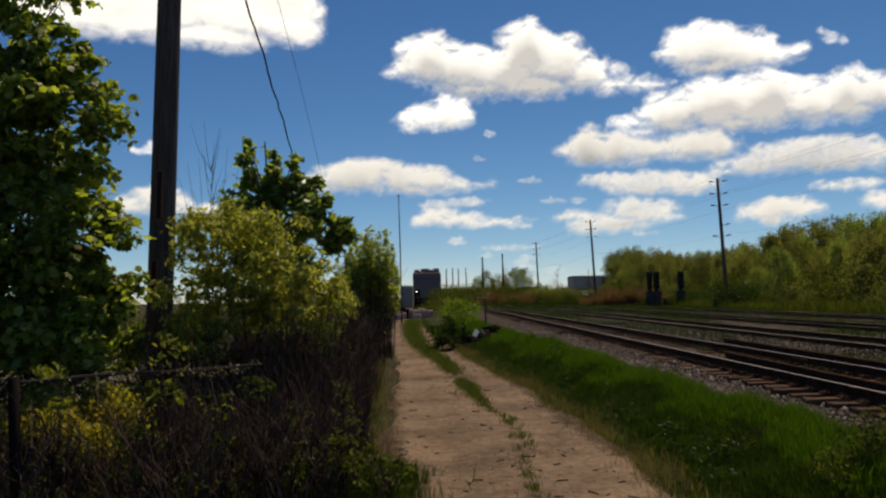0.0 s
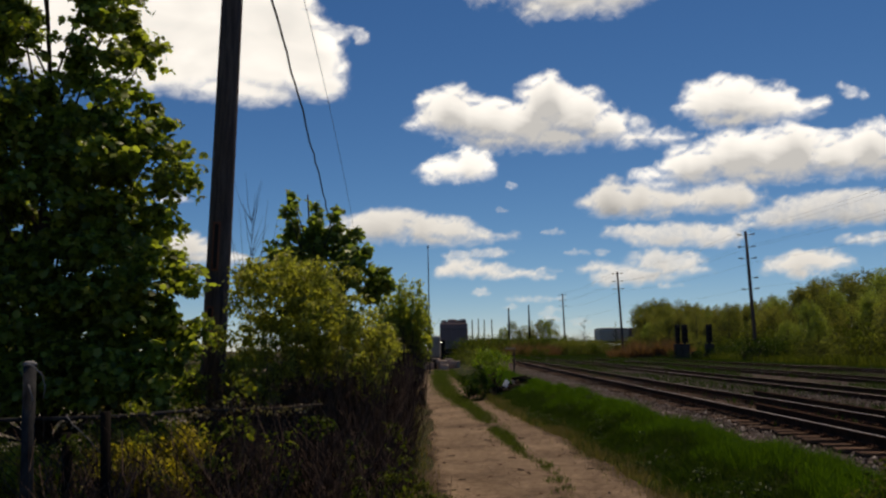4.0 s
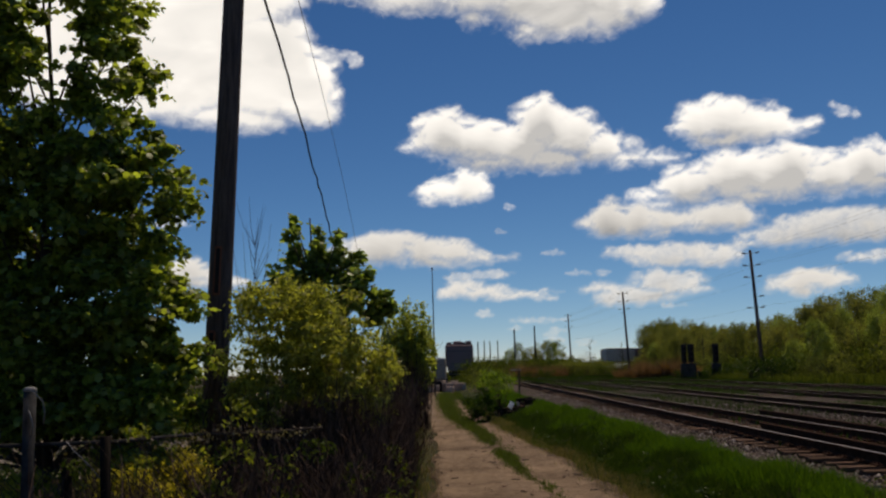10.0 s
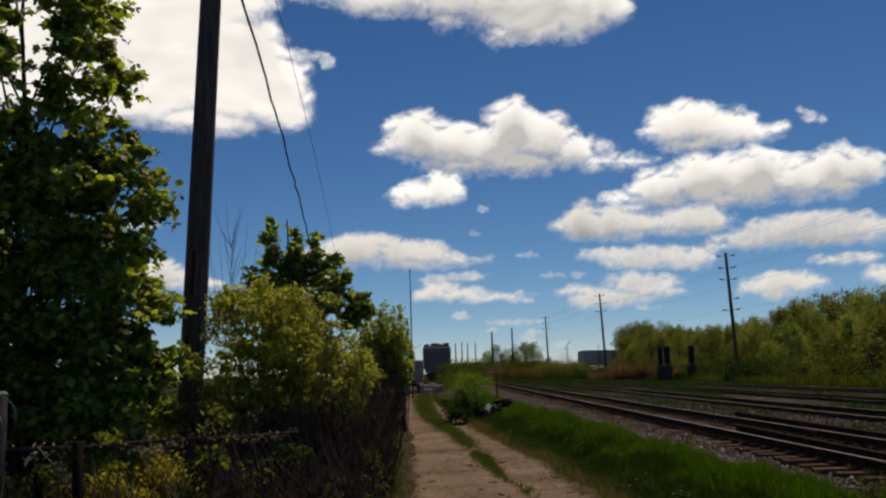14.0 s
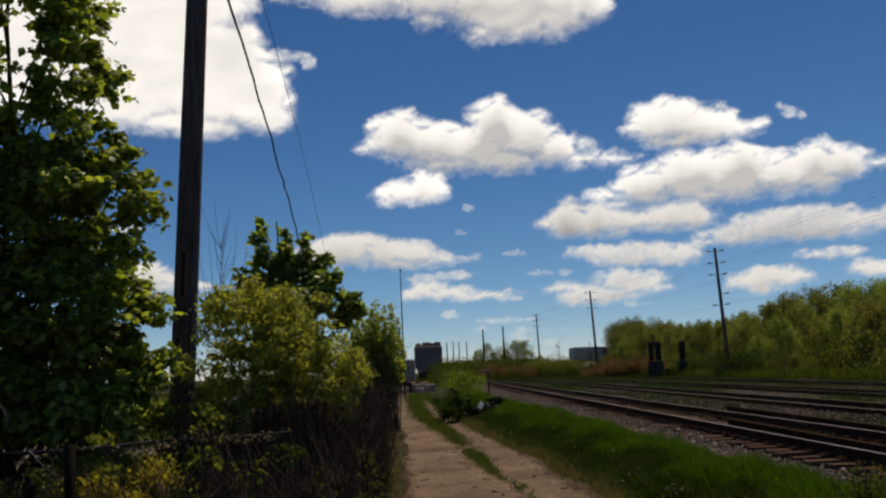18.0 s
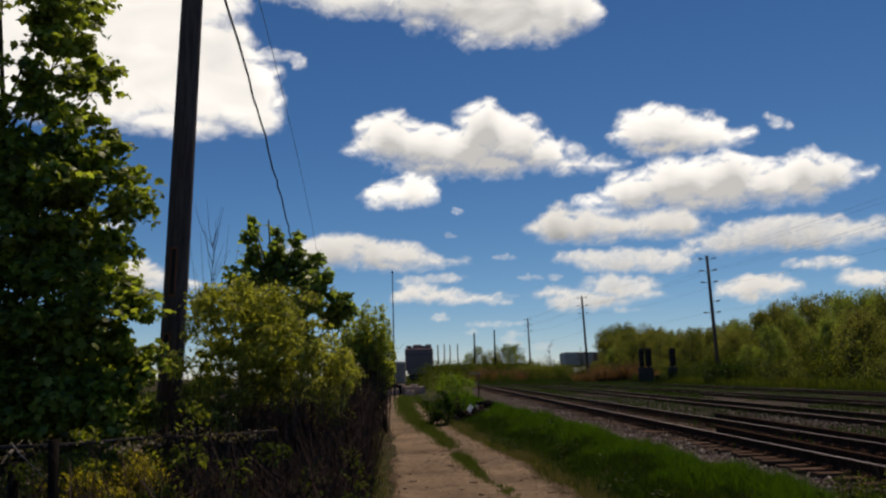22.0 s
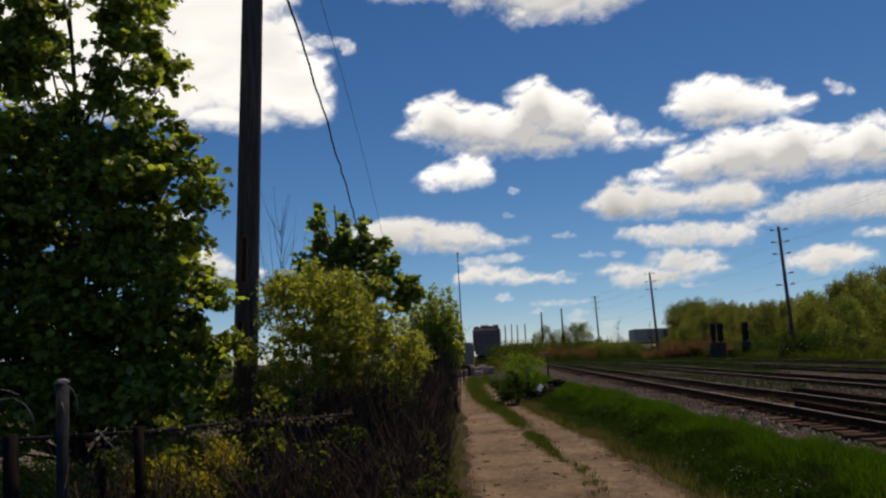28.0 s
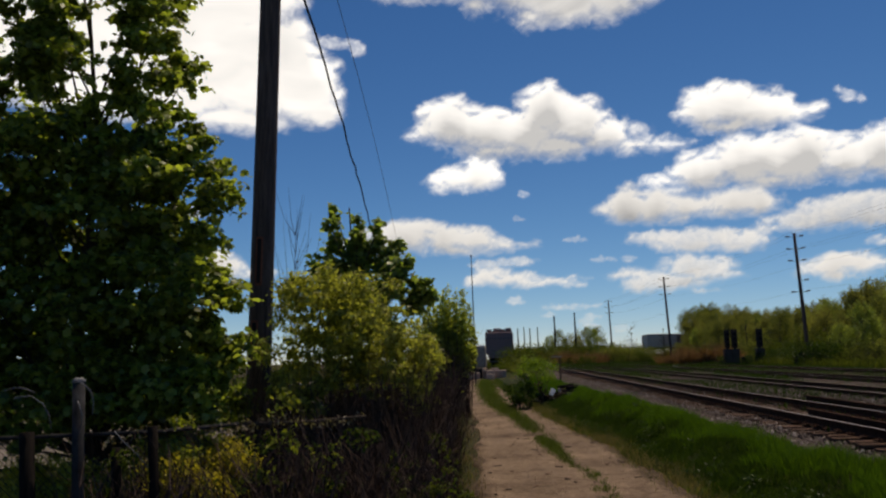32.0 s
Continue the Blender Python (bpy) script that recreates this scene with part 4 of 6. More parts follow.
MAPLE = [(-3.73, 5.27, 0.4), (-3.54, 4.82, 0.28), (-3.84, 4.59, 0.4), (-3.64, 4.15, 0.4), (-3.21, 3.77, 0.34), (-3.08, 3.41, 0.31), (-3.32, 3.18, 0.4), (-3.49, 2.77, 0.4), (-3.18, 2.12, 0.23),
         (-2.94, 1.77, 0.2), (-3.29, 1.55, 0.34), (-3.82, 3.67, 0.51), (-4.1, 3.08, 0.57), (-3.78, 2.36, 0.51), (-4.19, 1.91, 0.57), (-3.58, 1.67, 0.45), (-4.78, 4.94, 0.45)]
MAPLE += [(-5.05, 5.33, 0.4), (-4.57, 4.31, 0.51), (-4.99, 3.83, 0.57), (-5.08, 2.98, 0.62), (-4.68, 2.38, 0.62), (-5.02, 1.81, 0.57), (-4.29, 1.39, 0.45), (-4.88, 1.34, 0.45), (-4.68, 5.56, 0.34), (-2.92, 2.38, 0.13),
          (-5.6, 4.6, 0.55), (-5.8, 3.4, 0.6), (-5.7, 2.2, 0.6), (-4.3, 6.1, 0.4), (-5.2, 6.2, 0.45), (-3.85, 5.85, 0.35), (-4.7, 6.8, 0.4)]
MAPLE += [(-3.35, 2.5, 0.26), (-3.12, 1.95, 0.2), (-3.25, 1.75, 0.26), (-3.08, 1.5, 0.2), (-3.6, 2.0, 0.36), (-3.0, 1.3, 0.16), (-5.5, 1.7, 0.5), (-5.3, 2.6, 0.5), (-6.0, 2.0, 0.55), (-6.2, 3.0, 0.5)]
MAPLE += [(-3.3, 1.1, 0.35), (-3.8, 1.15, 0.4), (-4.5, 0.95, 0.4), (-5.3, 1.0, 0.5), (-5.9, 1.3, 0.5), (-6.3, 2.6, 0.6), (-6.4, 4.0, 0.6), (-3.95, 2.9, 0.45), (-4.35, 3.6, 0.5), (-6.2, 5.2, 0.5)]
MAPLE += [(-4.9, 4.75, 0.3), (-3.8, 5.55, 0.22), (-3.62, 5.1, 0.24), (-3.85, 5.85, 0.2), (-3.75, 3.4, 0.35), (-3.9, 3.05, 0.32), (-3.62, 3.7, 0.28), (-3.7, 2.9, 0.3), (-5.2, 2.1, 0.5), (-4.9, 1.6, 0.45), (-5.6, 1.6, 0.5), (-4.2, 1.7, 0.45), (-3.9, 1.5, 0.4)]
_r = random.Random(3)
SPRAYS = [(x + _r.uniform(-0.9, 0.9) * r, z + _r.uniform(-0.8, 0.9) * r, _r.uniform(0.14, 0.22)) for x, z, r in MAPLE for _k in range(2)]
MAPLE += [(_r.uniform(-6.2, -3.7), _r.uniform(1.2, 4.4), _r.uniform(0.25, 0.45)) for _ in range(12)]
MAPLE += [(_r.uniform(-5.9, -4.75), _r.uniform(3.0, 5.4), _r.uniform(0.26, 0.4)) for _ in range(12)] + [(_r.uniform(-4.4, -3.7), _r.uniform(2.6, 4.3), _r.uniform(0.22, 0.34)) for _ in range(8)]
MAPLE = [(x, max(z, 1.02 + 0.8 * r), r) if x < -3.9 else (x, z, r) for x, z, r in MAPLE]
broadleaf("maple_tree", "dense dark green maple with wind-blown leaves behind the fence", (-4.45, 9.3, 0), MAPLE, 9.2, 0.080, "maple", M["maple"], 860, 11, 0.055, 2.2, extra=SPRAYS)
MAPLE2 = [(-3.7, 4.7, 0.2), (-3.73, 4.17, 0.34), (-3.85, 3.6, 0.4), (-2.97, 4.39, 0.28), (-2.8, 4.5, 0.23), (-3.09, 3.93, 0.45), (-2.39, 4.02, 0.2), (-2.28, 3.56, 0.34), (-1.94, 3.21, 0.28), (-2.06, 2.87, 0.34), (-2.63, 3.22, 0.51),
          (-3.21, 3.01, 0.51), (-3.9, 3.02, 0.45), (-3.44, 3.47, 0.57), (-1.71, 2.98, 0.17), (-2.6, 2.4, 0.5), (-3.4, 2.3, 0.5)]
# upright leader shoots of the young maple
MAPLE2 = [b for b in MAPLE2 if b[1] < 4.1] + [(x + 0.05 * math.sin(7 * k), top - 0.12 - 0.21 * k, 0.075 + 0.038 * k) for x, top in ((-3.69, 4.98), (-3.18, 4.74), (-2.77, 4.68), (-2.42, 4.0)) for k in range(5)]
broadleaf("maple_tree", "young maple with upright leafy shoots behind the yellow shrub", (-3.1, 18, 0), MAPLE2, 18, 0.115, "maple", M["maple2"], 640, 12, 0.06, 1.6, 4, 0.3)


def stems(rng, x0, x1, y0, y1, n, h0, h1, r, lean=0.25, forks=2):
    """Bare upright stems with side twigs, in one mesh."""
    V, F = [], []

    def stick(p, q, ra, rb):
        d = (q - p).normalized()
        a = d.cross(Vector((0.3, 0.9, 0.2))).normalized(); b = d.cross(a)
        k = len(V)
        for c, rr in ((p, ra), (q, rb)):
            for i in range(3):
                V.append(c + (a * math.cos(i * 2.094) + b * math.sin(i * 2.094)) * rr)
        F.extend((k + i, k + (i + 1) % 3, k + 3 + (i + 1) % 3, k + 3 + i) for i in range(3))

    for _ in range(n):
        p = Vector((rng.uniform(x0, x1), rng.uniform(y0, y1), -0.05))
        p.z += lay(p.x, p.y)
        h = rng.uniform(h0, h1)
        dirn = Vector((rng.uniform(-lean, lean), rng.uniform(-lean, lean), 1))
        bend = lambda k: Vector((rng.uniform(-lean, lean), rng.uniform(-lean, lean), 0)) * k
        q = p + (dirn + bend(0.8)) * h * 0.4
        e = q + (dirn + bend(1.6)) * h * 0.35
        s = e + (dirn + bend(2.6)) * h * 0.25
        w = r * rng.uniform(0.55, 1.25)
        stick(p, q, w, w * 0.85); stick(q, e, w * 0.85, w * 0.6); stick(e, s, w * 0.6, w * 0.25)
        for _ in range(forks):
            k = rng.uniform(0.25, 0.95)
            b = p.lerp(q, k * 2) if k < 0.5 else q.lerp(e, k * 2 - 1)
            stick(b, b + Vector((rng.uniform(-0.3, 0.3), rng.uniform(-0.3, 0.3), rng.uniform(0.1, 0.4))) * h * 0.55, r * 0.5, r * 0.25)
    return V, F


def shrub(name, label, foot, boughs, depth, size, material, amount, seed, sway=0.0, stem_box=None, shape="oval", spread=0.6, category="shrub", sprays=6, squash=(1, 1, 0.9)):
    t = thing(name, label, category, Matrix.Translation(foot))
    rng = np.random.default_rng(seed)
    for x, z, r in boughs:
        at = Vector((x, depth + rng.uniform(-spread, spread), z)) - Vector(foot)
        bough("leafy_branch", rng, at, r, size, shape, material, t, amount, sway, squash=squash, sprays=sprays)
    if stem_box:
        v, f = stems(random.Random(seed), *stem_box)
        me = mesh_of("brushwood", [Vector(p) - Vector(foot) for p in v], f, M["twig"])
        tagged(part("brushwood", me, parent=t), "bare purple-brown stems", kind="stuff")
    return t


BUSH = [(-2.69, 2.45, 0.26), (-2.28, 2.58, 0.26), (-2.55, 2.11, 0.33), (-2.01, 2.37, 0.3), (-1.67, 2.3, 0.3), (-1.87, 1.97, 0.4), (-2.28, 1.78, 0.4), (-1.4, 2.03, 0.3), (-1.21, 1.83, 0.26), (-0.94, 1.63, 0.2), (-1.47, 1.63, 0.33),
        (-2.68, 1.65, 0.26), (-1.08, 1.5, 0.2), (-1.74, 1.51, 0.33), (-2.9, 2.1, 0.22)]
BUSH += [(-2.9, 1.5, 0.3), (-2.3, 1.3, 0.3), (-1.2, 1.25, 0.28), (-0.8, 1.3, 0.22), (-2.1, 2.2, 0.3), (-1.6, 1.85, 0.35), (-2.75, 1.25, 0.28), (-0.95, 1.0, 0.22)]
_r = random.Random(6)
BUSH = [(x, z, r * 0.9) for x, z, r in BUSH] + [(x + _r.uniform(-1, 1) * r, z + _r.uniform(-0.8, 1.0) * r, _r.uniform(0.10, 0.17)) for x, z, r in BUSH for _k in range(3)]
BUSH = [b for b in BUSH if b[0] > -2.72 and b[0] - b[2] > -2.8 and b[0] + b[2] < -0.84 and b[1] > (1.6 if b[0] > -1.6 else 1.3) - 0.5 * (_r.random() < 0.3)]
BUSH += [(-2.78, 2.2, 0.15), (-2.78, 1.8, 0.16), (-2.75, 1.5, 0.15), (-2.74, 2.45, 0.12), (-2.7, 1.2, 0.14), (-2.62, 2.3, 0.2), (-2.62, 2.0, 0.22), (-2.62, 1.7, 0.22), (-2.6, 1.4, 0.2), (-2.62, 2.5, 0.12), (-2.4, 2.55, 0.2), (-2.1, 2.6, 0.18), (-2.2, 2.72, 0.12), (-2.35, 2.35, 0.3), (-2.2, 2.0, 0.36), (-1.95, 1.85, 0.26), (-2.45, 1.85, 0.28), (-1.62, 2.15, 0.24), (-2.5, 1.5, 0.22), (-2.3, 1.25, 0.18), (-2.05, 1.5, 0.2), (-1.75, 1.6, 0.2), (-1.15, 1.75, 0.16), (-0.98, 1.68, 0.13), (-1.28, 1.9, 0.15), (-1.05, 1.9, 0.10)]
shrub("yellow_shrub", "tall yellow-green shrub with bare purple-brown lower stems", (-1.9, 10.4, 0), BUSH, 10.4, 0.064, M["yellow"], 1050, 21, 1.2, (-3.0, -0.78, 9.3, 11.4, 760, 0.95, 1.95, 0.006, 0.15, 7))
shrub("bramble_thicket", "dead brown bramble thicket along the fence and path", (-1.4, 8.6, 0), [(-0.75, 0.45, 0.2), (-1.2, 0.4, 0.2), (-2.2, 0.5, 0.25), (-1.7, 0.35, 0.22), (-2.0, 0.75, 0.15), (-1.1, 0.75, 0.13), (-1.55, 0.95, 0.13), (-2.35, 0.2, 0.25), (-1.5, 0.15, 0.25)], 8.2, 0.055, M["weed"], 170, 22, 0,
      (-2.3, -0.64, 7.7, 9.8, 600, 0.4, 1.25, 0.006, 0.17, 6))
shrub("path_hedge", "brown leafless hedge along the dirt path", (-2.0, 18, 0), [(-2.3, 1.5, 0.4), (-2.1, 1.2, 0.4), (-2.7, 1.7, 0.5), (-1.9, 1.3, 0.3), (-3.0, 1.3, 0.5)], 15, 0.075, M["yellow"], 90, 23, 0, (-3.0, -1.08, 11.4, 17, 860, 0.7, 1.6, 0.009, 0.2, 6))
shrub("path_hedge", "brown and green hedge further along the dirt path", (-3.0, 30, 0), [(-2.3, 1.3, 0.6), (-3.2, 1.4, 0.6), (-2.9, 1.7, 0.6), (-3.8, 2.0, 0.8), (-2.6, 2.0, 0.6)], 31, 0.12, M["shrub"], 130, 24, 0, (-4.6, -2.3, 24, 33, 700, 0.9, 1.9, 0.013, 0.25, 5))
shrub("path_hedge", "brown twiggy hedge with few leaves beside the path", (-2.2, 20, 0), [(-2.4, 1.5, 0.45), (-2.0, 1.2, 0.4), (-2.8, 1.6, 0.5)], 20.5, 0.09, M["shrub"], 110, 29, 0, (-3.4, -1.62, 17, 24, 740, 0.8, 1.7, 0.011, 0.28, 6))
shrub("path_hedge", "far brown hedge at the end of the path", (-3.6, 40, 0), [(-3.6, 1.2, 0.6), (-4.2, 1.5, 0.7), (-3.2, 0.9, 0.5)], 40, 0.14, M["shrub"], 200, 30, 0, (-5.6, -3.2, 33, 48, 500, 0.8, 1.7, 0.018, 0.25, 4))
SHRUB = [(-2.75, 1.6, 0.4), (-2.2, 1.9, 0.42), (-1.95, 1.7, 0.34), (-2.3, 1.2, 0.4), (-1.9, 1.2, 0.3)]
_r = random.Random(47)
for k in range(17):                   # slim upright shoots, narrowing to their tips
    x = -2.95 + 1.56 * k / 16 + _r.uniform(-0.05, 0.05)
    top = (2.95 + 1.1 * (x + 2.98) if x < -2.28 else 3.78 if x < -1.55 else 3.78 - 1.7 * (x + 1.55)) + _r.uniform(-0.34, 0.14)
    for j in range(7):
        SHRUB.append((x + _r.uniform(-0.03, 0.03) * j, top - 0.14 - 0.27 * j, 0.055 + 0.026 * j))
shrub("willow_shrub", "upright olive-green willow shrub beside the path", (-1.9, 27, 0), SHRUB, 27, 0.11, M["willow"], 1000, 25, 1.0, (-2.8, -1.4, 26.3, 27.7, 160, 1.5, 3.2, 0.012, 0.08, 4), squash=(0.8, 0.8, 2.2), sprays=2)
for x, y, s, r in ((-2.8, 8.3, 31, 0.17), (-3.05, 8.2, 32, 0.16), (-3.55, 8.5, 33, 0.14), (-3.3, 7.7, 36, 0.16), (-4.0, 8.2, 34, 0.18), (-4.4, 8.3, 35, 0.2), (-2.72, 8.35, 37, 0.17), (-3.15, 8.25, 39, 0.18), (-4.7, 8.3, 40, 0.16), (-4.2, 7.9, 46, 0.15)):
    z = 0.45 if y < 8 else 0.86 if x > -3.6 else 0.74
    shrub("forsythia_bush", "low bright yellow forsythia bush behind the fence", (x, y, 0), [(x, z, r), (x - 0.15, z - 0.12, r), (x + 0.15, z - 0.1, r), (x, z - 0.35, r)], y, 0.05, M["forsythia"], 1500, s, 0.8, (x - 0.2, x + 0.2, y - 0.2, y + 0.2, 40, 0.4, 0.8, 0.006), spread=0.12)
shrub("sapling", "bright lime-green sapling leaning by the rubble", (0.6, 30.3, 0), [(0.45, 1.28, 0.22), (0.72, 1.42, 0.24), (0.5, 1.62, 0.15), (0.98, 1.28, 0.22), (0.75, 1.12, 0.2), (1.18, 1.38, 0.13), (0.3, 1.45, 0.14), (1.08, 1.08, 0.14), (0.15, 1.15, 0.14)], 30.3, 0.17, M["lime"], 190, 26, 1.2,
      (0.66, 0.80, 30.2, 30.4, 4, 0.95, 1.35, 0.035, 0.22, 5), shape="long", sprays=9)
shrub("dark_bush", "low dark green bush beside the sapling", (0.05, 29, 0), [(0.0, 0.55, 0.34), (0.25, 0.85, 0.3), (-0.15, 0.35, 0.3), (0.3, 0.45, 0.34), (0.1, 0.2, 0.3), (-0.3, 0.75, 0.16)], 29, 0.09, M["slope"], 520, 38, 0.5, (-0.2, 0.4, 28.8, 29.2, 20, 0.5, 0.9, 0.01))
_r = random.Random(19)
for k in range(34):
    y = 8 + 20 * _r.random() ** 1.3
    x = path_mid(y) + reach(y) + 0.1 + _r.uniform(0.0, 1.0)
    r = _r.uniform(0.06, 0.14) * (1 + y / 30)
    shrub("bank_weed", "low dark weed tuft on the grassy bank", (x, y, lay(x, y)), [(x, lay(x, y) + r * 0.7, r), (x + r, lay(x, y) + r * 0.4, r * 0.8)], y, 0.05, M["slope"], 380, 200 + k, 0, spread=0.08)
shrub("weed_clump", "dark weeds at the foot of the thicket", (-0.55, 8.2, 0), [(-0.5, 0.35, 0.24), (-0.75, 0.4, 0.26), (-0.32, 0.18, 0.2), (-1.1, 0.35, 0.25), (-0.9, 0.18, 0.28), (-1.4, 0.25, 0.25), (-0.6, 0.12, 0.24)], 7.9, 0.06, M["bankleaf"], 620, 27, 0.6, (-1.2, -0.3, 7.6, 8.2, 50, 0.3, 0.7, 0.005))
shrub("weed_clump", "dark leafy weeds on the bank", (3.4, 7.3, 0.2), [(3.03, 0.4, 0.16), (3.23, 0.52, 0.18), (3.38, 0.65, 0.17), (3.63, 0.72, 0.18), (3.93, 0.76, 0.2), (3.08, 0.25, 0.2), (3.33, 0.4, 0.22), (3.58, 0.5, 0.24), (3.88, 0.55, 0.25), (4.18, 0.65, 0.24), (3.23, 0.2, 0.22), (3.48, 0.28, 0.24), (3.78, 0.3, 0.25), (4.08, 0.4, 0.25)], 7.3, 0.042, M["bankleaf"], 1300, 28, 0.6, (2.9, 3.8, 7.1, 7.5, 50, 0.3, 0.6, 0.003), spread=0.18)

for x, y, z, r, s in ((-4.1, 9.6, 0.35, 0.32, 62), (-3.4, 9.5, 0.55, 0.4, 63), (-2.7, 9.3, 0.45, 0.4, 64), (-2.0, 9.0, 0.4, 0.35, 65), (-1.4, 8.9, 0.35, 0.35, 66), (-5.7, 9.2, 0.25, 0.3, 67), (-3.2, 7.4, 0.25, 0.3, 68), (-2.4, 7.7, 0.25, 0.28, 69)):
    shrub("undergrowth", "dark leafy undergrowth behind the fence", (x, y, 0), [(x, z, r), (x + 0.25, z * 0.6, r), (x - 0.25, z * 0.6, r)], y, 0.07, M["weed"], 380, s, 0, (x - 0.3, x + 0.3, y - 0.2, y + 0.2, 30, 0.4, 1.0, 0.007), spread=0.15)

for x, y, z, r, k in ((-4.35, 7.7, 0.62, 0.15, 161), (-3.95, 7.9, 0.66, 0.13, 162), (-3.6, 7.7, 0.68, 0.13, 163), (-3.2, 7.75, 0.74, 0.17, 164), (-2.95, 7.8, 0.78, 0.18, 165), (-2.75, 7.9, 0.62, 0.17, 166)):
    shrub("forsythia_bush", "low yellow forsythia bush close behind the fence", (x, y, 0), [(x, z, r), (x + 0.14, z - 0.12, r * 0.8), (x - 0.14, z - 0.1, r * 0.8)], y, 0.05, M["forsythia"], 1700, k, 0.6, (x - 0.2, x + 0.2, y - 0.1, y + 0.1, 20, 0.3, 0.7, 0.006), spread=0.12)

for k in range(9):
    x, y = -9.2 + 0.72 * k, 12.6 + 0.5 * math.sin(k * 2.1)
    shrub("undergrowth", "dark leafy thicket behind the maple", (x, y, 0), [(x, 0.15, 0.3), (x + 0.3, 0.2, 0.25)] if x < -5.4 else [(x, 0.5, 0.5), (x + 0.3, 1.0, 0.5), (x - 0.25, 0.9 + 0.25 * math.sin(k), 0.45), (x, 1.35, 0.35)], y, 0.085, M["weed"], 330, 80 + k, 0, None, spread=0.3)
for x, y, z, r, s in ((-1.98, 6.95, 1.05, 0.13, 91), (-2.1, 6.9, 0.8, 0.1, 92), (-1.85, 7.1, 1.35, 0.12, 93), (-2.45, 6.5, 1.28, 0.07, 94), (-1.6, 7.35, 0.9, 0.1, 95)):
    shrub("fence_vine", "green vine climbing the fence", (x, y, 0), [(x, z, r), (x + 0.04, z - 0.25, r * 0.7)], y, 0.055, M["shrub"], 260, s, 0.6, (x - 0.06, x + 0.06, y - 0.03, y + 0.05, 7, z, z + 0.15, 0.005, 0.06, 3), spread=0.05)

for k, (x0, x1, y0, y1) in enumerate(((-2.5, -1.5, 6.6, 7.3), (-1.6, -0.9, 7.2, 7.7), (-3.0, -2.5, 6.2, 6.45))):
    x = (x0 + x1) / 2
    shrub("bramble_thicket", "dead bramble canes tangled through the fence", (x, y0, 0), [(x, 1.05, 0.08), (x0 + 0.1, 0.7, 0.10), (x1 - 0.1, 0.45, 0.13), (x - 0.2, 0.25, 0.14)], (y0 + y1) / 2, 0.05, M["weed"], 300, 140 + k, 0, (x0, x1, y0, y1, 90, 0.7, 1.35, 0.006, 0.3, 5), spread=0.1)

_r = random.Random(23)
for k in range(8):       # small leafy shoots in the dead thicket
    x, y, z = _r.uniform(-3.3, -0.6), _r.uniform(7.5, 8.6), _r.uniform(0.12, 1.05)
    r = _r.uniform(0.06, 0.12)
    shrub("thicket_shoot", "small lit leafy shoot in the dead thicket", (x, y, 0), [(x, z, r), (x + r, z - r, r * 0.8)], y, 0.045, M["bankleaf"], 260, 300 + k, 0, (x - 0.02, x + 0.02, y - 0.02, y + 0.02, 2, z * 0.8, z, 0.005, 0.03, 1), spread=0.05, sprays=3)

# bare dead tree
dead = thing("dead_tree", "bare grey dead treetop behind the shrubs", "tree", Matrix.Translation((-6.2, 25, 0)))
_r = random.Random(5)
part("trunk", tube([(0, 0, -0.1), (0.05, 0, 2.2), (0, 0, 4.2), (0.1, 0, 6.1)], [0.028, 0.020, 0.010, 0.003], 7), M["bark"], dead)
for x1, y1, z1 in ((-0.85, 0, 5.1), (1.0, 0.1, 5.3), (0.5, -0.1, 5.9), (-0.35, 0.1, 5.7), (0.75, 0.2, 5.6), (-0.6, -0.1, 5.5)):
    part("branch", tube([(0.02, 0, 2.4), (x1 * 0.55, y1, 3.6), (x1, y1, z1)], [0.014, 0.009, 0.003], 5), M["bark"], dead)
for k in range(22):
    z = _r.uniform(2.6, 5.4)
    a = _r.uniform(0, 6.28)
    part("branch", tube([(0.03, 0, z), (0.28 * math.cos(a), 0.28 * math.sin(a), z + 0.5), (0.5 * math.cos(a), 0.5 * math.sin(a), z + _r.uniform(0.9, 1.4))], [0.009, 0.006, 0.003], 5), M["bark"], dead)

# ---- grass ----
def grass(name, label, spots, h, w, material, seed, lean=0.45):
    """Blades of two faces each at the spots (x, y, z, scale)."""
    rng = np.random.default_rng(seed)
    s = np.asarray(spots)
    n = len(s)
    hh = h * s[:, 3] * rng.uniform(0.6, 1.3, n)
    a = rng.uniform(0, 6.283, n)
    b = rng.uniform(0, 6.283, n)
    k = rng.uniform(0, lean, n) * hh
    dx, dy = np.cos(a) * w / 2, np.sin(a) * w / 2
    bx, by = np.cos(b) * k, np.sin(b) * k
    base = s[:, :3]
    v = np.empty((n, 5, 3))
    v[:, 0] = base + np.stack([-dx, -dy, np.zeros(n)], 1)
    v[:, 1] = base + np.stack([dx, dy, np.zeros(n)], 1)
    v[:, 2] = base + np.stack([dx * 0.7 + bx * 0.4, dy * 0.7 + by * 0.4, hh * 0.6], 1)
    v[:, 3] = base + np.stack([-dx * 0.7 + bx * 0.4, -dy * 0.7 + by * 0.4, hh * 0.6], 1)
    v[:, 4] = base + np.stack([bx, by, hh], 1)
    f = np.array([(0, 1, 2), (0, 2, 3), (3, 2, 4)])[None] + (np.arange(n) * 5)[:, None, None]
    ob = new(name, fast_mesh(name, v.reshape(-1, 3), f.reshape(-1, 3), material))
    return tagged(ob, label, "grass", kind="stuff")


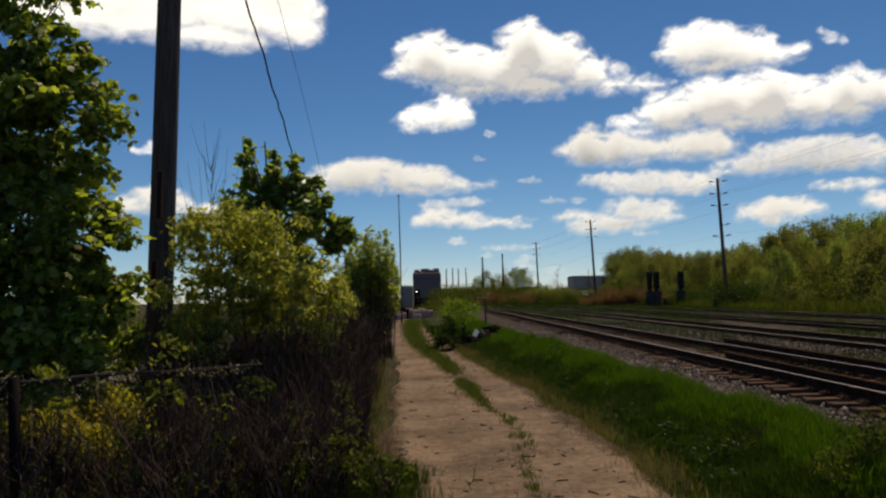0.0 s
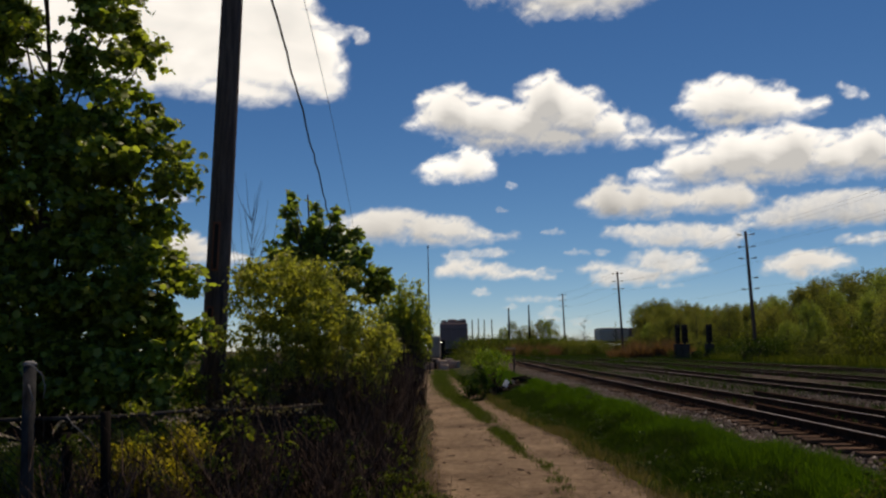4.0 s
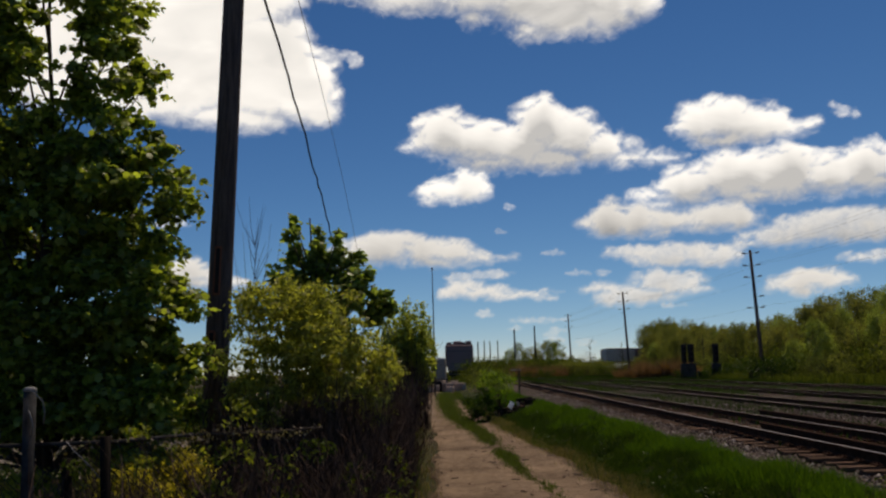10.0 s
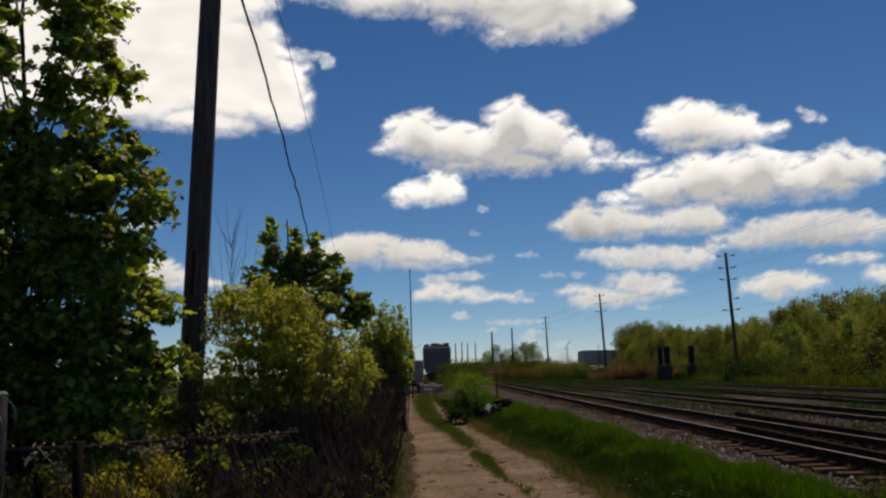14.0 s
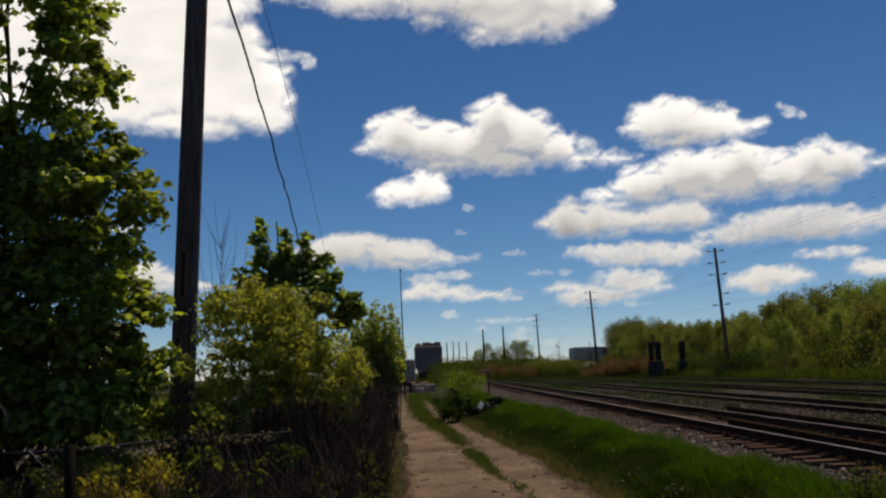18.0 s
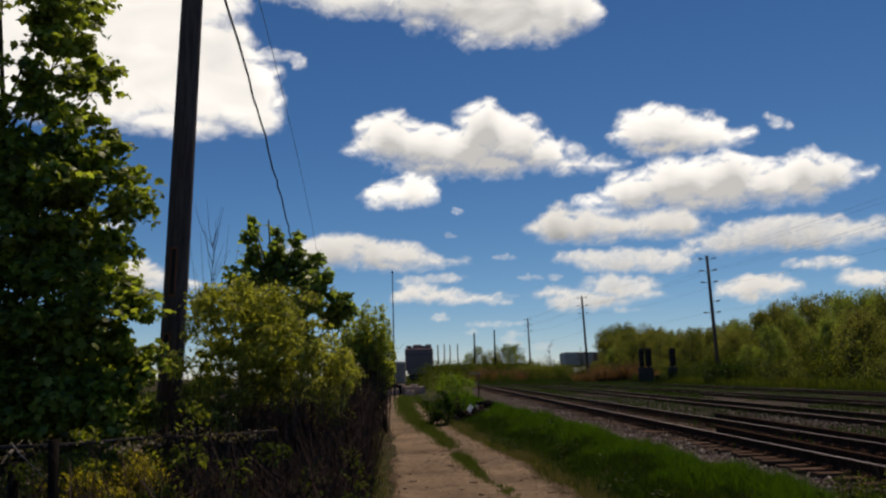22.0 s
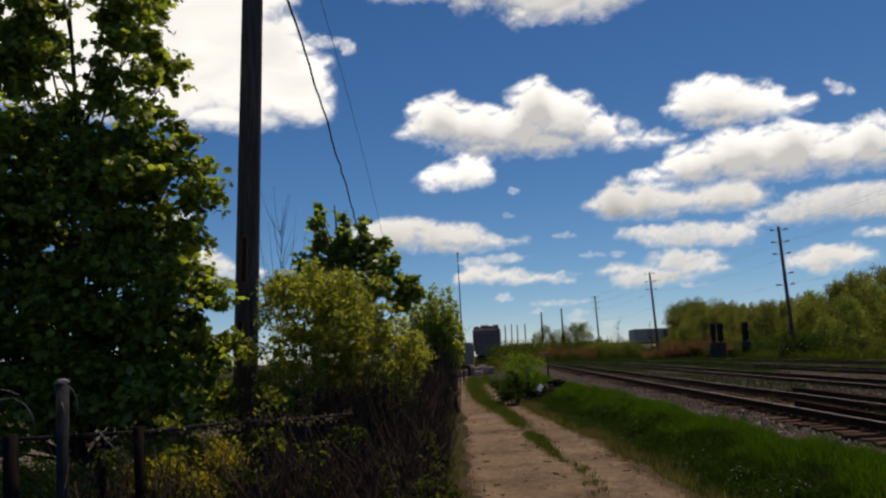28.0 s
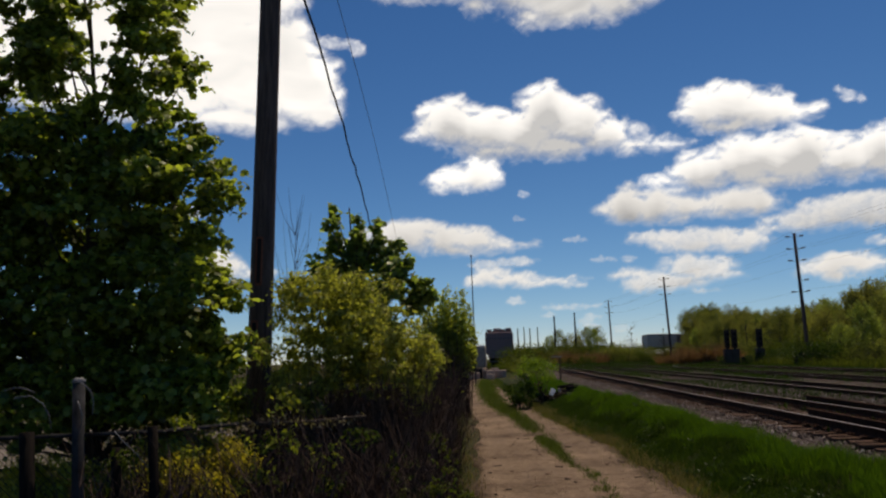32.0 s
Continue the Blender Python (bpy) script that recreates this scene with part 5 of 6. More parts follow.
_r = random.Random(8)
spots, low = [], []
while len(spots) + len(low) < 170000:
    y = 5.5 + 45 * _r.random() ** 1.6
    foot = path_mid(y) + reach(y) - 0.04
    top = crest(y) + 0.06 - LEAN * y
    if top < foot + 0.25:
        continue
    x = foot + (top - foot) * _r.random() ** 0.85
    k = (x - foot) / max(0.1, top - foot)
    if 0.2 < x < 2.0 and 30.6 < y < 33.6:
        continue                      # the rubble heap lies here
    patch = noise.noise(Vector((x * 0.9, y * 0.6, 3)))
    if k < 0.15 and _r.random() < 0.6:
        continue
    tuft = noise.noise(Vector((x * 3.1, y * 2.6, 6)))
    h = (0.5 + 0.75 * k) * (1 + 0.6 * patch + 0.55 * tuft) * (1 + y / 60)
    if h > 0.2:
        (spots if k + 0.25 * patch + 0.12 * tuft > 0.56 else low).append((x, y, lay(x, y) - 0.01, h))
# crest takes the sunlit blade colour, slope the copy with shade painted in
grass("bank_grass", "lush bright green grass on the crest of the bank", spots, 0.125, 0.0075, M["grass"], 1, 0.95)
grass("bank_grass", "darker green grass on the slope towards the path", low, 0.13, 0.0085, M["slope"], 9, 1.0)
spots = []
for _ in range(44000):
    y = 7 + 60 * _r.random() ** 1.3
    side = _r.random()
    sm, sw = strip_mid(y)
    x = _r.gauss(sm + 0.1 * smoothstep(24, 40, y), sw * 0.52) if side < 0.7 else path_mid(y) + (-1.42 + _r.gauss(0, 0.10) if side < 0.74 else reach(y) + 0.06 + _r.gauss(0, 0.13))
    if noise.noise(Vector((x * 1.2, y * 0.55, 7))) + 0.5 * noise.noise(Vector((x * 4, y * 3, 7))) + _r.gauss(0, 0.15) + max(-0.34, 0.06 * (y - 15)) < (0.10 if side < 0.7 else -0.1):
        continue
    spots.append((x, y, lay(x, y), 1 + y / 50))
grass("path_grass", "short grass strip between the ruts of the path", spots, 0.085, 0.009, M["pathgrass"], 2, 0.8)
spots = []
for _ in range(60000):
    y = 14 + 190 * _r.random() ** 1.5
    u = _r.choice((8.3, 12.85, 17.6, 23.5)) + _r.gauss(0, 0.9 if y < 80 else 1.15)
    if noise.noise(Vector((u * 0.5, y * 0.13, 2))) < -0.18:
        continue
    x = u - LEAN * y
    spots.append((x, y, max(lay(x, y), 0.28), 1 + y / 45))
dry = []
for _ in range(9000):
    y = 6 + 22 * _r.random() ** 1.2
    x = path_mid(y) + reach(y) + 0.10 + _r.gauss(0, 0.13) + 0.12 * noise.noise(Vector((y * 0.9, 2.2, 3)))
    if noise.noise(Vector((x * 1.6, y * 0.8, 12))) + _r.gauss(0, 0.12) > 0.08:
        dry.append((x, y, lay(x, y), 1 + y / 60))
grass("dry_grass", "dry straw tufts at the foot of the bank", dry, 0.10, 0.006, M["drygrass"], 15, 0.9)
edge = []
for _ in range(30000):
    y = 44 + 120 * _r.random() ** 1.3
    u = _r.uniform(25.5, 37)
    k = noise.noise(Vector((u * 0.25, y * 0.08, 6)))
    if k > -0.25:
        edge.append((u - LEAN * y, y, lay(u - LEAN * y, y), (0.7 + 0.9 * k) * (0.5 + y / 90)))
grass("wood_edge_grass", "rough light green grass along the foot of the wood", edge, 0.5, 0.05, M["bankleaf"], 13, 0.8)
grass("yard_grass", "patchy grass between the yard tracks", spots, 0.11, 0.02, M["slope"], 3)
spots = [(x, y, lay(x, y), 1.0) for x, y in ((_r.uniform(-9, -0.4), _r.uniform(5.5, 20)) for _ in range(9000)) if x < path_mid(y) - 1.38]
foot_spots = [(x, y, lay(x, y), _r.uniform(0.7, 1.3)) for x, y in ((_r.gauss(-0.45, 0.24), _r.uniform(7.2, 9.3)) for _ in range(3800)) if noise.noise(Vector((x * 3, y * 2.5, 3))) > -0.15]
grass("verge_grass", "soft green grass tufts between the thicket and the path", foot_spots, 0.17, 0.008, M["slope"], 12, 0.8)
grass("fence_grass", "rough grass under the fence and shrubs", spots, 0.2, 0.012, M["weed"], 4)

spots = []
for _ in range(5000):
    y = 7 + 30 * _r.random() ** 1.5
    x = path_mid(y) + (_r.choice((-1.42, reach(y), reach(y) + 0.08)) + _r.gauss(0, 0.14))
    spots.append((x, y, lay(x, y), 0.8 + y / 40))
grass("edge_grass", "pale dry grass along the edges of the path", spots, 0.12, 0.008, M["drygrass"], 7, 0.9)

# pebbles and clods on the path
_q = np.random.default_rng(14)
n = 2600
py = 7 + 26 * _q.uniform(0, 1, n) ** 1.5
px = np.array([path_mid(v) for v in py]) + _q.uniform(-1.25, 1.2, n)
pz = np.array([lay(a, b) + 0.036 for a, b in zip(px, py)])
ico = np.array([(0, 0, 0.7), (0.9, 0, 0.1), (0.1, 0.85, 0), (-0.8, 0.1, 0.05), (0, -0.9, -0.05), (0, 0, -0.7)])
ifc = np.array([(0, 1, 2), (0, 2, 3), (0, 3, 4), (0, 4, 1), (5, 2, 1), (5, 3, 2), (5, 4, 3), (5, 1, 4)])
v = ico[None] * (_q.uniform(0.006, 0.026, n) ** 1.0)[:, None, None] * _q.uniform(0.6, 1.35, (n, 6, 1)) + np.stack([px, py, pz], 1)[:, None]
tagged(new("path_pebbles", fast_mesh("path_pebbles", v.reshape(-1, 3), (ifc[None] + (np.arange(n) * 6)[:, None, None]).reshape(-1, 3), M["pebble"])), "small pebbles scattered on the dirt path", "stones", kind="stuff")

# brown clods and bark scraps among the pebbles
n = 90
py = 7.5 + 26 * _q.uniform(0, 1, n) ** 1.4
px = np.array([path_mid(v) for v in py]) + np.clip(_q.normal(0, 0.8, n), -1.3, 1.25)
pz = np.array([lay(a, b) + 0.04 for a, b in zip(px, py)])
v = ico[None] * _q.uniform(0.012, 0.042, n)[:, None, None] * _q.uniform(0.5, 1.4, (n, 6, 1)) * np.array([1.3, 1.3, 0.7]) + np.stack([px, py, pz], 1)[:, None]
tagged(new("path_clods", fast_mesh("path_clods", v.reshape(-1, 3), (ifc[None] + (np.arange(n) * 6)[:, None, None]).reshape(-1, 3), M["tie"])), "brown clods and bark scraps on the path", "clods", kind="stuff")

# dead twigs and straw strewn over the path
tw, tl = [], []
_r = random.Random(61)
for _i in range(70):
    y = 7 + 24 * _r.random() ** 1.4
    x = path_mid(y) + (_r.gauss(0, 0.5) if _r.random() < 0.5 else _r.choice((-1, 1)) * _r.uniform(0.75, 1.15))
    a, k = _r.uniform(0, 6.28), _r.uniform(0.02, 0.08)
    wide = 0.0035
    if _i < 4:                       # a few larger sticks
        k, wide, x = _r.uniform(0.12, 0.22), 0.011, path_mid(y) + _r.uniform(-0.2, 1.1)
    p, d, s = Vector((x, y, lay(x, y) + 0.052)), Vector((math.cos(a), math.sin(a), 0)) * k, Vector((-math.sin(a), math.cos(a), 0)) * wide
    i = len(tw)
    tw += [p - d - s, p - d + s, p + d + s, p + d - s, p - d * 0.9 + Vector((0, 0, 0.012)), p + d * 0.9 + Vector((0, 0, 0.012))]
    tl += [(i, i + 3, i + 5), (i, i + 5, i + 4), (i + 1, i + 4, i + 5), (i + 1, i + 5, i + 2)]
tagged(new("path_litter", mesh_of("path_litter", tw, tl, M["bark"])), "dead twigs strewn over the dirt path", "litter", kind="stuff")

# loose stones of the ballast
_q = np.random.default_rng(4)
n = 30000
ico = np.array([(0, 0, 1), (0.9, 0, 0.1), (0.1, 0.85, 0), (-0.8, 0.1, 0.05), (0, -0.9, -0.05), (0, 0, -0.7)])
ifc = np.array([(0, 1, 2), (0, 2, 3), (0, 3, 4), (0, 4, 1), (5, 2, 1), (5, 3, 2), (5, 4, 3), (5, 1, 4)])
y = 6 + 45 * _q.uniform(0, 1, n) ** 1.6
u = np.where(_q.uniform(0, 1, n) < 0.50, _q.uniform(0, 1, n) * (5.1 - np.array([crest(v) for v in y])) + np.array([crest(v) for v in y]), _q.uniform(5.1, 10.2, n))
ctr = np.stack([u - LEAN * y, y, 0.283 - np.clip(3.95 - u, 0, 1.2) * 0.09 + np.clip(u - 7.2, 0, 1) * 0.06], 1)
siz = _q.uniform(0.016, 0.034, n) * np.where(_q.uniform(0, 1, n) < 0.12, 1.7, 1.0)
v = ico[None] * siz[:, None, None] * _q.uniform(0.6, 1.35, (n, 6, 1)) + ctr[:, None]
tagged(new("ballast_stones", fast_mesh("ballast_stones", v.reshape(-1, 3), (ifc[None] + (np.arange(n) * 6)[:, None, None]).reshape(-1, 3), M["stone"])), "loose grey-brown crushed stones", "ballast", kind="stuff")

# ---- fence ----
fence = thing("chain_link_fence", "old galvanised chain-link fence grown through with brush", "fence", Matrix.Translation((-3.1, 6.2, 0)))
FLINE = [(-9.0, 5.55), (-6.0, 5.75), (-3.08, 6.2), (-2.2, 7.0), (-1.3, 7.65)]


def fence_part(name, pts, r, mat, sides=8, label=""):
    return part(name, tube([Vector(p) - Vector((-3.1, 6.2, 0)) for p in pts], r, sides), mat, fence, label)


main_post = fence_part("post", [(-3.08, 6.2, -0.1), (-3.1, 6.2, 1.57)], 0.043, M["galv"], 14, "thick grey end post with a domed cap")
part("cap", tube([Vector((0, 0, 1.565)), Vector((0, 0, 1.585)), Vector((0, 0, 1.60))], [0.047, 0.045, 0.02], 14), M["bare_wire"], main_post, "pale domed cap")
for (x, y), r in zip(FLINE, (0.03, 0.03, 0, 0, 0)):
    if r:
        fence_part("post", [(x, y, -0.1), (x, y, 1.26)], r, M["galv"], 8)
for x, y in ((-3.36, 6.0), (-2.62, 6.35), (-2.86, 6.28)):
    fence_part("post", [(x, y, -0.1), (x + 0.02, y, 0.6), (x, y, 1.24 if x != -2.86 else 1.1)], 0.05 if x < -3 else 0.036, M["post"], 10, "blackened wooden line post")
for (x0, y0), (x1, y1) in zip(FLINE, FLINE[1:]):
    fence_part("top_rail", [(x0, y0, 1.2), ((x0 + x1) / 2, (y0 + y1) / 2, 1.185), (x1, y1, 1.2)], 0.015 if x0 < -2.5 else 0.011, M["galv"] if x0 < -2.5 else M["bark"])
    wv, wf = [], []
    length = math.hypot(x1 - x0, y1 - y0)
    m = int(length / 0.06)
    for i in range(-20, m):
        for d in (1, -1):
            a, b = (i, i + 19) if d > 0 else (i + 19, i)
            p = [min(max(t * 0.06 / length, 0), 1) for t in (a, b)]
            z = [0.05 + 1.12 * (min(max(t, 0), m) - a) / (b - a) for t in (a, b)]
            q = [Vector((x0 + (x1 - x0) * t - (-3.1), y0 + (y1 - y0) * t - 6.2, zz)) for t, zz in zip(p, z)]
            if (q[1] - q[0]).length < 0.02:
                continue
            k = len(wv)
            s = Vector((0.0016, 0, 0.0016))
            wv += [q[0] - s, q[0] + s, q[1] + s, q[1] - s]
            wf.append((k, k + 1, k + 2, k + 3))
    tagged(part("wire_mesh", mesh_of("wire_mesh", wv, wf, M["galv"]), parent=fence), "rusty chain-link mesh", kind="stuff")
for pts in (((-3.52, 6.1, 1.47), (-3.40, 6.1, 1.485), (-3.31, 6.1, 1.43), (-3.26, 6.1, 1.35), (-3.25, 6.12, 1.25)),
            ((-3.60, 6.12, 1.52), (-3.50, 6.1, 1.545), (-3.42, 6.1, 1.53), (-3.36, 6.1, 1.50)),
            ((-3.08, 6.15, 1.44), (-3.05, 6.12, 1.40), (-3.03, 6.12, 1.34), (-3.05, 6.15, 1.27)),
            ((-3.09, 6.14, 1.58), (-3.02, 6.1, 1.56), (-2.96, 6.1, 1.50), (-2.94, 6.1, 1.42), (-2.97, 6.14, 1.34)),
            ((-2.86, 6.26, 1.22), (-2.78, 6.2, 1.16), (-2.68, 6.22, 1.06), (-2.63, 6.3, 0.96))):
    fence_part("loose_wire", pts, 0.0038, M["bare_wire"], 5, "bent pale loose wire end")
_q = np.random.default_rng(33)
k = _q.uniform(0, 1, 420) ** 0.8
lx, ly = -3.0 + 1.7 * k, 6.27 + 1.38 * k
caught = np.stack([lx, ly, 1.19 + 0.03 * np.sin(lx * 9) + _q.normal(0, 0.022, 420)], 1) + _q.normal(0, 0.02, (420, 3)) * np.array([1, 1, 0])
v, f = leaves(_q, caught[_q.uniform(0, 1, 420) < 0.35 + 0.6 * np.sin(lx * 5) ** 2], 0.034, "oval", 0.2, 0.9)
tagged(new("dead_leaves", fast_mesh("dead_leaves", v, f, M["dead_leaf"])), "pale dead leaves caught along the fence rail", "leaves", kind="stuff")

# ---- far things ----
mast = thing("antenna_mast", "thin grey antenna mast above the shrubs", "mast", Matrix.Translation((-2.72, 60, 0)))
part("mast_tube", tube([(0, 0, 0), (-0.03, 0, 5), (-0.07, 0, 8.5)], [0.055, 0.042, 0.028], 6), M["thin"], mast)
part("mast_tip", tube([(-0.07, 0, 8.45), (-0.07, 0, 8.6)], [0.06, 0.05], 6), M["thin"], mast)

loader = thing("hopper_car", "dark purple-grey rail car with a pale band and uneven roof", "rail car", Matrix.Translation((-1.95, 107, 0.2)))
part("body", box(3.3, 9, 2.6, (0, 4.5, 1.95), 0.12), M["dark"], loader)
part("band", box(3.32, 0.5, 0.16, (0, 0.2, 3.75), 0.03), M["band"], loader, "pale painted band")
part("lower_band", box(2.6, 0.5, 0.22, (0.3, 0.2, 2.02), 0.03), M["dark"], loader, "pale lower band")
part("roof_deck", box(3.0, 8, 0.18, (0, 4.6, 4.53), 0.05), M["dark"], loader)
part("fan_hood", box(1.0, 1.2, 0.34, (-0.2, 1.2, 4.68), 0.08), M["dark"], loader)
part("end_sill", box(2.8, 0.4, 0.5, (0, -0.1, 1.5), 0.03), M["dark"], loader)
part("underframe", box(2.5, 8, 1.0, (0, 4.6, 0.95), 0.1), M["darker"], loader)
part("bogie", box(2.1, 2.4, 0.8, (0, 1.4, 0.15), 0.1), M["darker"], loader)
part("platform", box(2.6, 0.7, 0.12, (0, -0.2, 1.05), 0.03), M["grey"], loader)
for x in (-1.45, -0.9, -0.3, 0.3, 0.9, 1.45):
    part("rib", box(0.09, 0.12, 2.6, (x, -0.05, 2.0), 0.02), M["dark"], loader)
    part("rail_post", tube([(x, 0.1, 4.6), (x, 0.1, 4.86)], 0.03, 6), M["dark"], loader)
for x, w, hh in ((-1.15, 0.5, 0.22), (0.45, 0.5, 0.2), (1.1, 0.7, 0.34)):
    part("hatch", box(w, 0.9, hh, (x, 0.8, 4.68), 0.04), M["dark"], loader)
part("top_rail", tube([(-1.5, 0.1, 4.84), (1.5, 0.1, 4.84)], 0.025, 6), M["dark"], loader)
for x in (-0.75, 0.75):
    part("wheel", tube([(x - 0.07, 0.9, 0.45), (x + 0.07, 0.9, 0.45)], 0.45, 14), M["darker"], loader)
part("side_box", box(1.0, 1.0, 1.7, (1.2, -0.6, 0.0), 0.05), M["grey"], loader, "pale grey cabinet")

trailer = thing("white_trailer", "dull cream box trailer parked at the end of the path", "trailer", Matrix.Translation((-3.9, 96, 0)))
part("body", box(1.3, 3.6, 2.2, (0, 1.8, 0.75), 0.1), M["cream"], trailer)
part("roof", box(1.22, 3.4, 0.16, (0, 1.8, 2.94), 0.06), M["white"], trailer)
part("chassis", box(1.5, 3.8, 0.25, (0, 1.8, 0.45), 0.03), M["darker"], trailer)
part("rear_door", box(1.1, 0.05, 1.8, (0, -0.02, 0.95), 0.02), M["cream"], trailer)
for x in (-0.55, 0.55):
    part("wheel", tube([(x - 0.09, 0.9, 0.35), (x + 0.09, 0.9, 0.35)], 0.35, 14), M["rubber"], trailer)

forklift = thing("yard_tractor", "dark yard tractor with a lit headlamp creeping past the hopper car", "vehicle")
part("body", box(0.9, 1.6, 0.9, (0, 0.8, 0.45), 0.08), M["darker"], forklift)
part("cab", box(0.8, 0.8, 1.2, (0, 0.42, 1.35), 0.06), M["darker"], forklift)
part("headlamp", tube([(0, -0.08, 2.3), (0, 0.0, 2.3)], [0.042, 0.042], 12), M["lamp"], forklift, "bright headlamp")
for x in (-0.42, 0.42):
    for y in (0.3, 1.3):
        part("wheel", tube([(x - 0.08, y, 0.3), (x + 0.08, y, 0.3)], 0.3, 12), M["rubber"], forklift)

for x, y, sx, sz, ry in ((-3.3, 74, 0.5, 0.34, 16), (-2.9, 76, 0.6, 0.52, -14), (-2.35, 75, 0.75, 0.42, 30), (-1.85, 77, 0.55, 0.5, 20), (-1.35, 76, 0.8, 0.4, -28), (-3.7, 73, 0.4, 0.26, 50), (-2.1, 73, 0.45, 0.25, 70)):
    b = part("concrete_block", box(sx, 0.6, sz * 1.75, (0, 0, 0), 0.06), M["concrete"], m=pose(x, y, 0, 0, 0, ry))
    tagged(b, "pale concrete barrier block closing the path", "barrier", "barrier blocks")
drum = tagged(part("oil_drum", tube([(0, 0, 0), (0, 0, 0.3), (0, 0, 0.6), (0, 0, 0.88)], [0.29, 0.3, 0.3, 0.29], 16), M["darker"], m=pose(-3.1, 74.6, 0)), "black drum beside the path", "drum")

# rubble by the sapling
_r = random.Random(9)
HEAP = [(0.55 + 0.085 * k + _r.uniform(-0.08, 0.08), 31.7 + _r.uniform(-0.3, 0.9), _r.uniform(0.3, 0.65), _r.uniform(0, 180), _r.uniform(-16, 10), 0.02 + 0.020 * k * _r.uniform(0.2, 1.0)) for k in range(16)]
for x, y, l, rz, ry, up in HEAP:
    b = part("timber", box(l, 0.14, 0.11, (0, 0, 0), 0.015), M["post"] if ry < -4 else M["tie"], m=pose(x, y, lay(x, y) + up + 0.02, 0, ry, rz))
    tagged(b, "old dark timber in the rubble heap", "timber", "rubble timbers")
tagged(part("white_sheet", box(0.16, 0.04, 0.28, (0, 0, 0), 0.01), M["white"], m=pose(1.12, 31.2, 0.36, -30, 35, 10)), "broken white board lying on the rubble", "board")
tagged(part("white_sheet", box(0.09, 0.04, 0.16, (0, 0, 0), 0.01), M["concrete"], m=pose(1.45, 31.3, 0.44, -25, -20, 10)), "grey board scrap on the rubble", "board")
stand = thing("marker_stand", "low marker stand with a dull cream top beside the track", "marker", Matrix.Translation((2.1, 48, 0.12)))
part("post", box(0.09, 0.09, 1.5, (0.17, 0, 0), 0.01), M["tie"], stand)
part("top_board", box(0.55, 0.12, 0.08, (0, 0, 1.5), 0.01), M["cream"], stand)

# signal cabinets
for x, wide in ((22.35, 0.50), (23.1, 0.62), (25.72, 0.62)):
    s = thing("signal_box", "black signal head on a dark relay cabinet by far tracks", "signal", Matrix.Translation((x, 98, 0.25)), "yard signals")
    part("cabinet", box(wide + 0.25, 0.7, 1.75, (0, 0, 0), 0.05), M["steel"], s)
    part("head", box(wide, 0.35, 1.95, (0, 0, 1.85), 0.05), M["iron"], s)
    part("neck", box(0.2, 0.2, 0.15, (0, 0, 1.73), 0.02), M["darker"], s)
    for k in range(3):
        part("hood", tube([(0, -0.17, 2.2 + k * 0.55), (0, -0.38, 2.2 + k * 0.55)], 0.14, 10), M["darker"], s)
    part("door", box(wide + 0.05, 0.04, 1.45, (0, -0.37, 0.12), 0.01), M["steel"], s)
tagged(part("junction_box", box(1.1, 0.6, 0.9, (0, 0, 0), 0.06), M["darker"], m=pose(24.4, 98.4, 0.25)), "low black junction box between the signals", "cabinet")

# parked freight cars beyond the yard
for k, (x, w, c) in enumerate(((30.35, 3.4, "pale"), (33.65, 3.1, "pale"), (36.7, 2.9, "dark"))):
    b = thing("freight_car", ("faded pale grey" if c == "pale" else "dark purple-grey") + " freight car parked beyond the yard", "rail car", Matrix.Translation((x, 200 + k, 2.0)), "parked freight cars")
    part("body", box(w, 9, 2.7, (0, 4.5, 1.05), 0.1), M[c], b)
    part("roof", box(w * 0.96, 9, 0.25, (0, 4.5, 3.75), 0.1), M["grey"], b)
    part("underframe", box(w * 0.9, 9, 0.35, (0, 4.5, 0.7), 0.05), M["darker"], b)
    for s in (-1, 1):
        part("wheel", tube([(s * w * 0.33 - 0.07, 1, 0.42), (s * w * 0.33 + 0.07, 1, 0.42)], 0.42, 12), M["darker"], b)
    for s in range(4):
        part("rib", box(0.08, 0.08, 2.5, (-w / 2 + w * (s + 0.5) / 4, -0.03, 1.1), 0.01), M[c], b)


# ---- far woods ----
def far_tree(seed, h, material, width=0.36):
    """A wood-edge tree: bare lower trunk, forked limbs, an airy uneven crown."""
    rng = np.random.default_rng(seed)
    t = thing("woodland_tree", "spring-green woodland tree beyond the far track", "tree", Matrix.Translation((0, 0, -100)), "wood-edge trees")
    bm = tube([(0, 0, -0.5), (rng.normal(0, 0.1), 0, h * 0.4), (rng.normal(0, 0.3), 0, h * 0.75), (rng.normal(0, 0.3), 0, h * 0.97)], [h * 0.016, h * 0.012, h * 0.007, 0.02], 6)
    pts = []
    for k in range(34):
        z = h * rng.uniform(0.12, 0.98)
        reach = h * width * (1.0 - 0.75 * abs(z / h - 0.55) / 0.5) * rng.uniform(0.35, 1)
        a = rng.uniform(0, 6.283)
        c = np.array([math.cos(a) * reach, math.sin(a) * reach, z])
        tube([(0, 0, z - 0.25 * h * rng.uniform(0.3, 0.8)), tuple(c)], [h * 0.005, h * 0.0015], 4, bm)
        pts.append(ball_points(rng, 150, h * rng.uniform(0.07, 0.12), squash=(1, 1, 1.25)) + c)
    part("trunk", bm, M["bark"], t)
    v, f = leaves(rng, np.vstack(pts), h * 0.029, "oval", 0.4, 0.8)
    part("crown", fast_mesh("crown", v, f, material), parent=t)
    return t


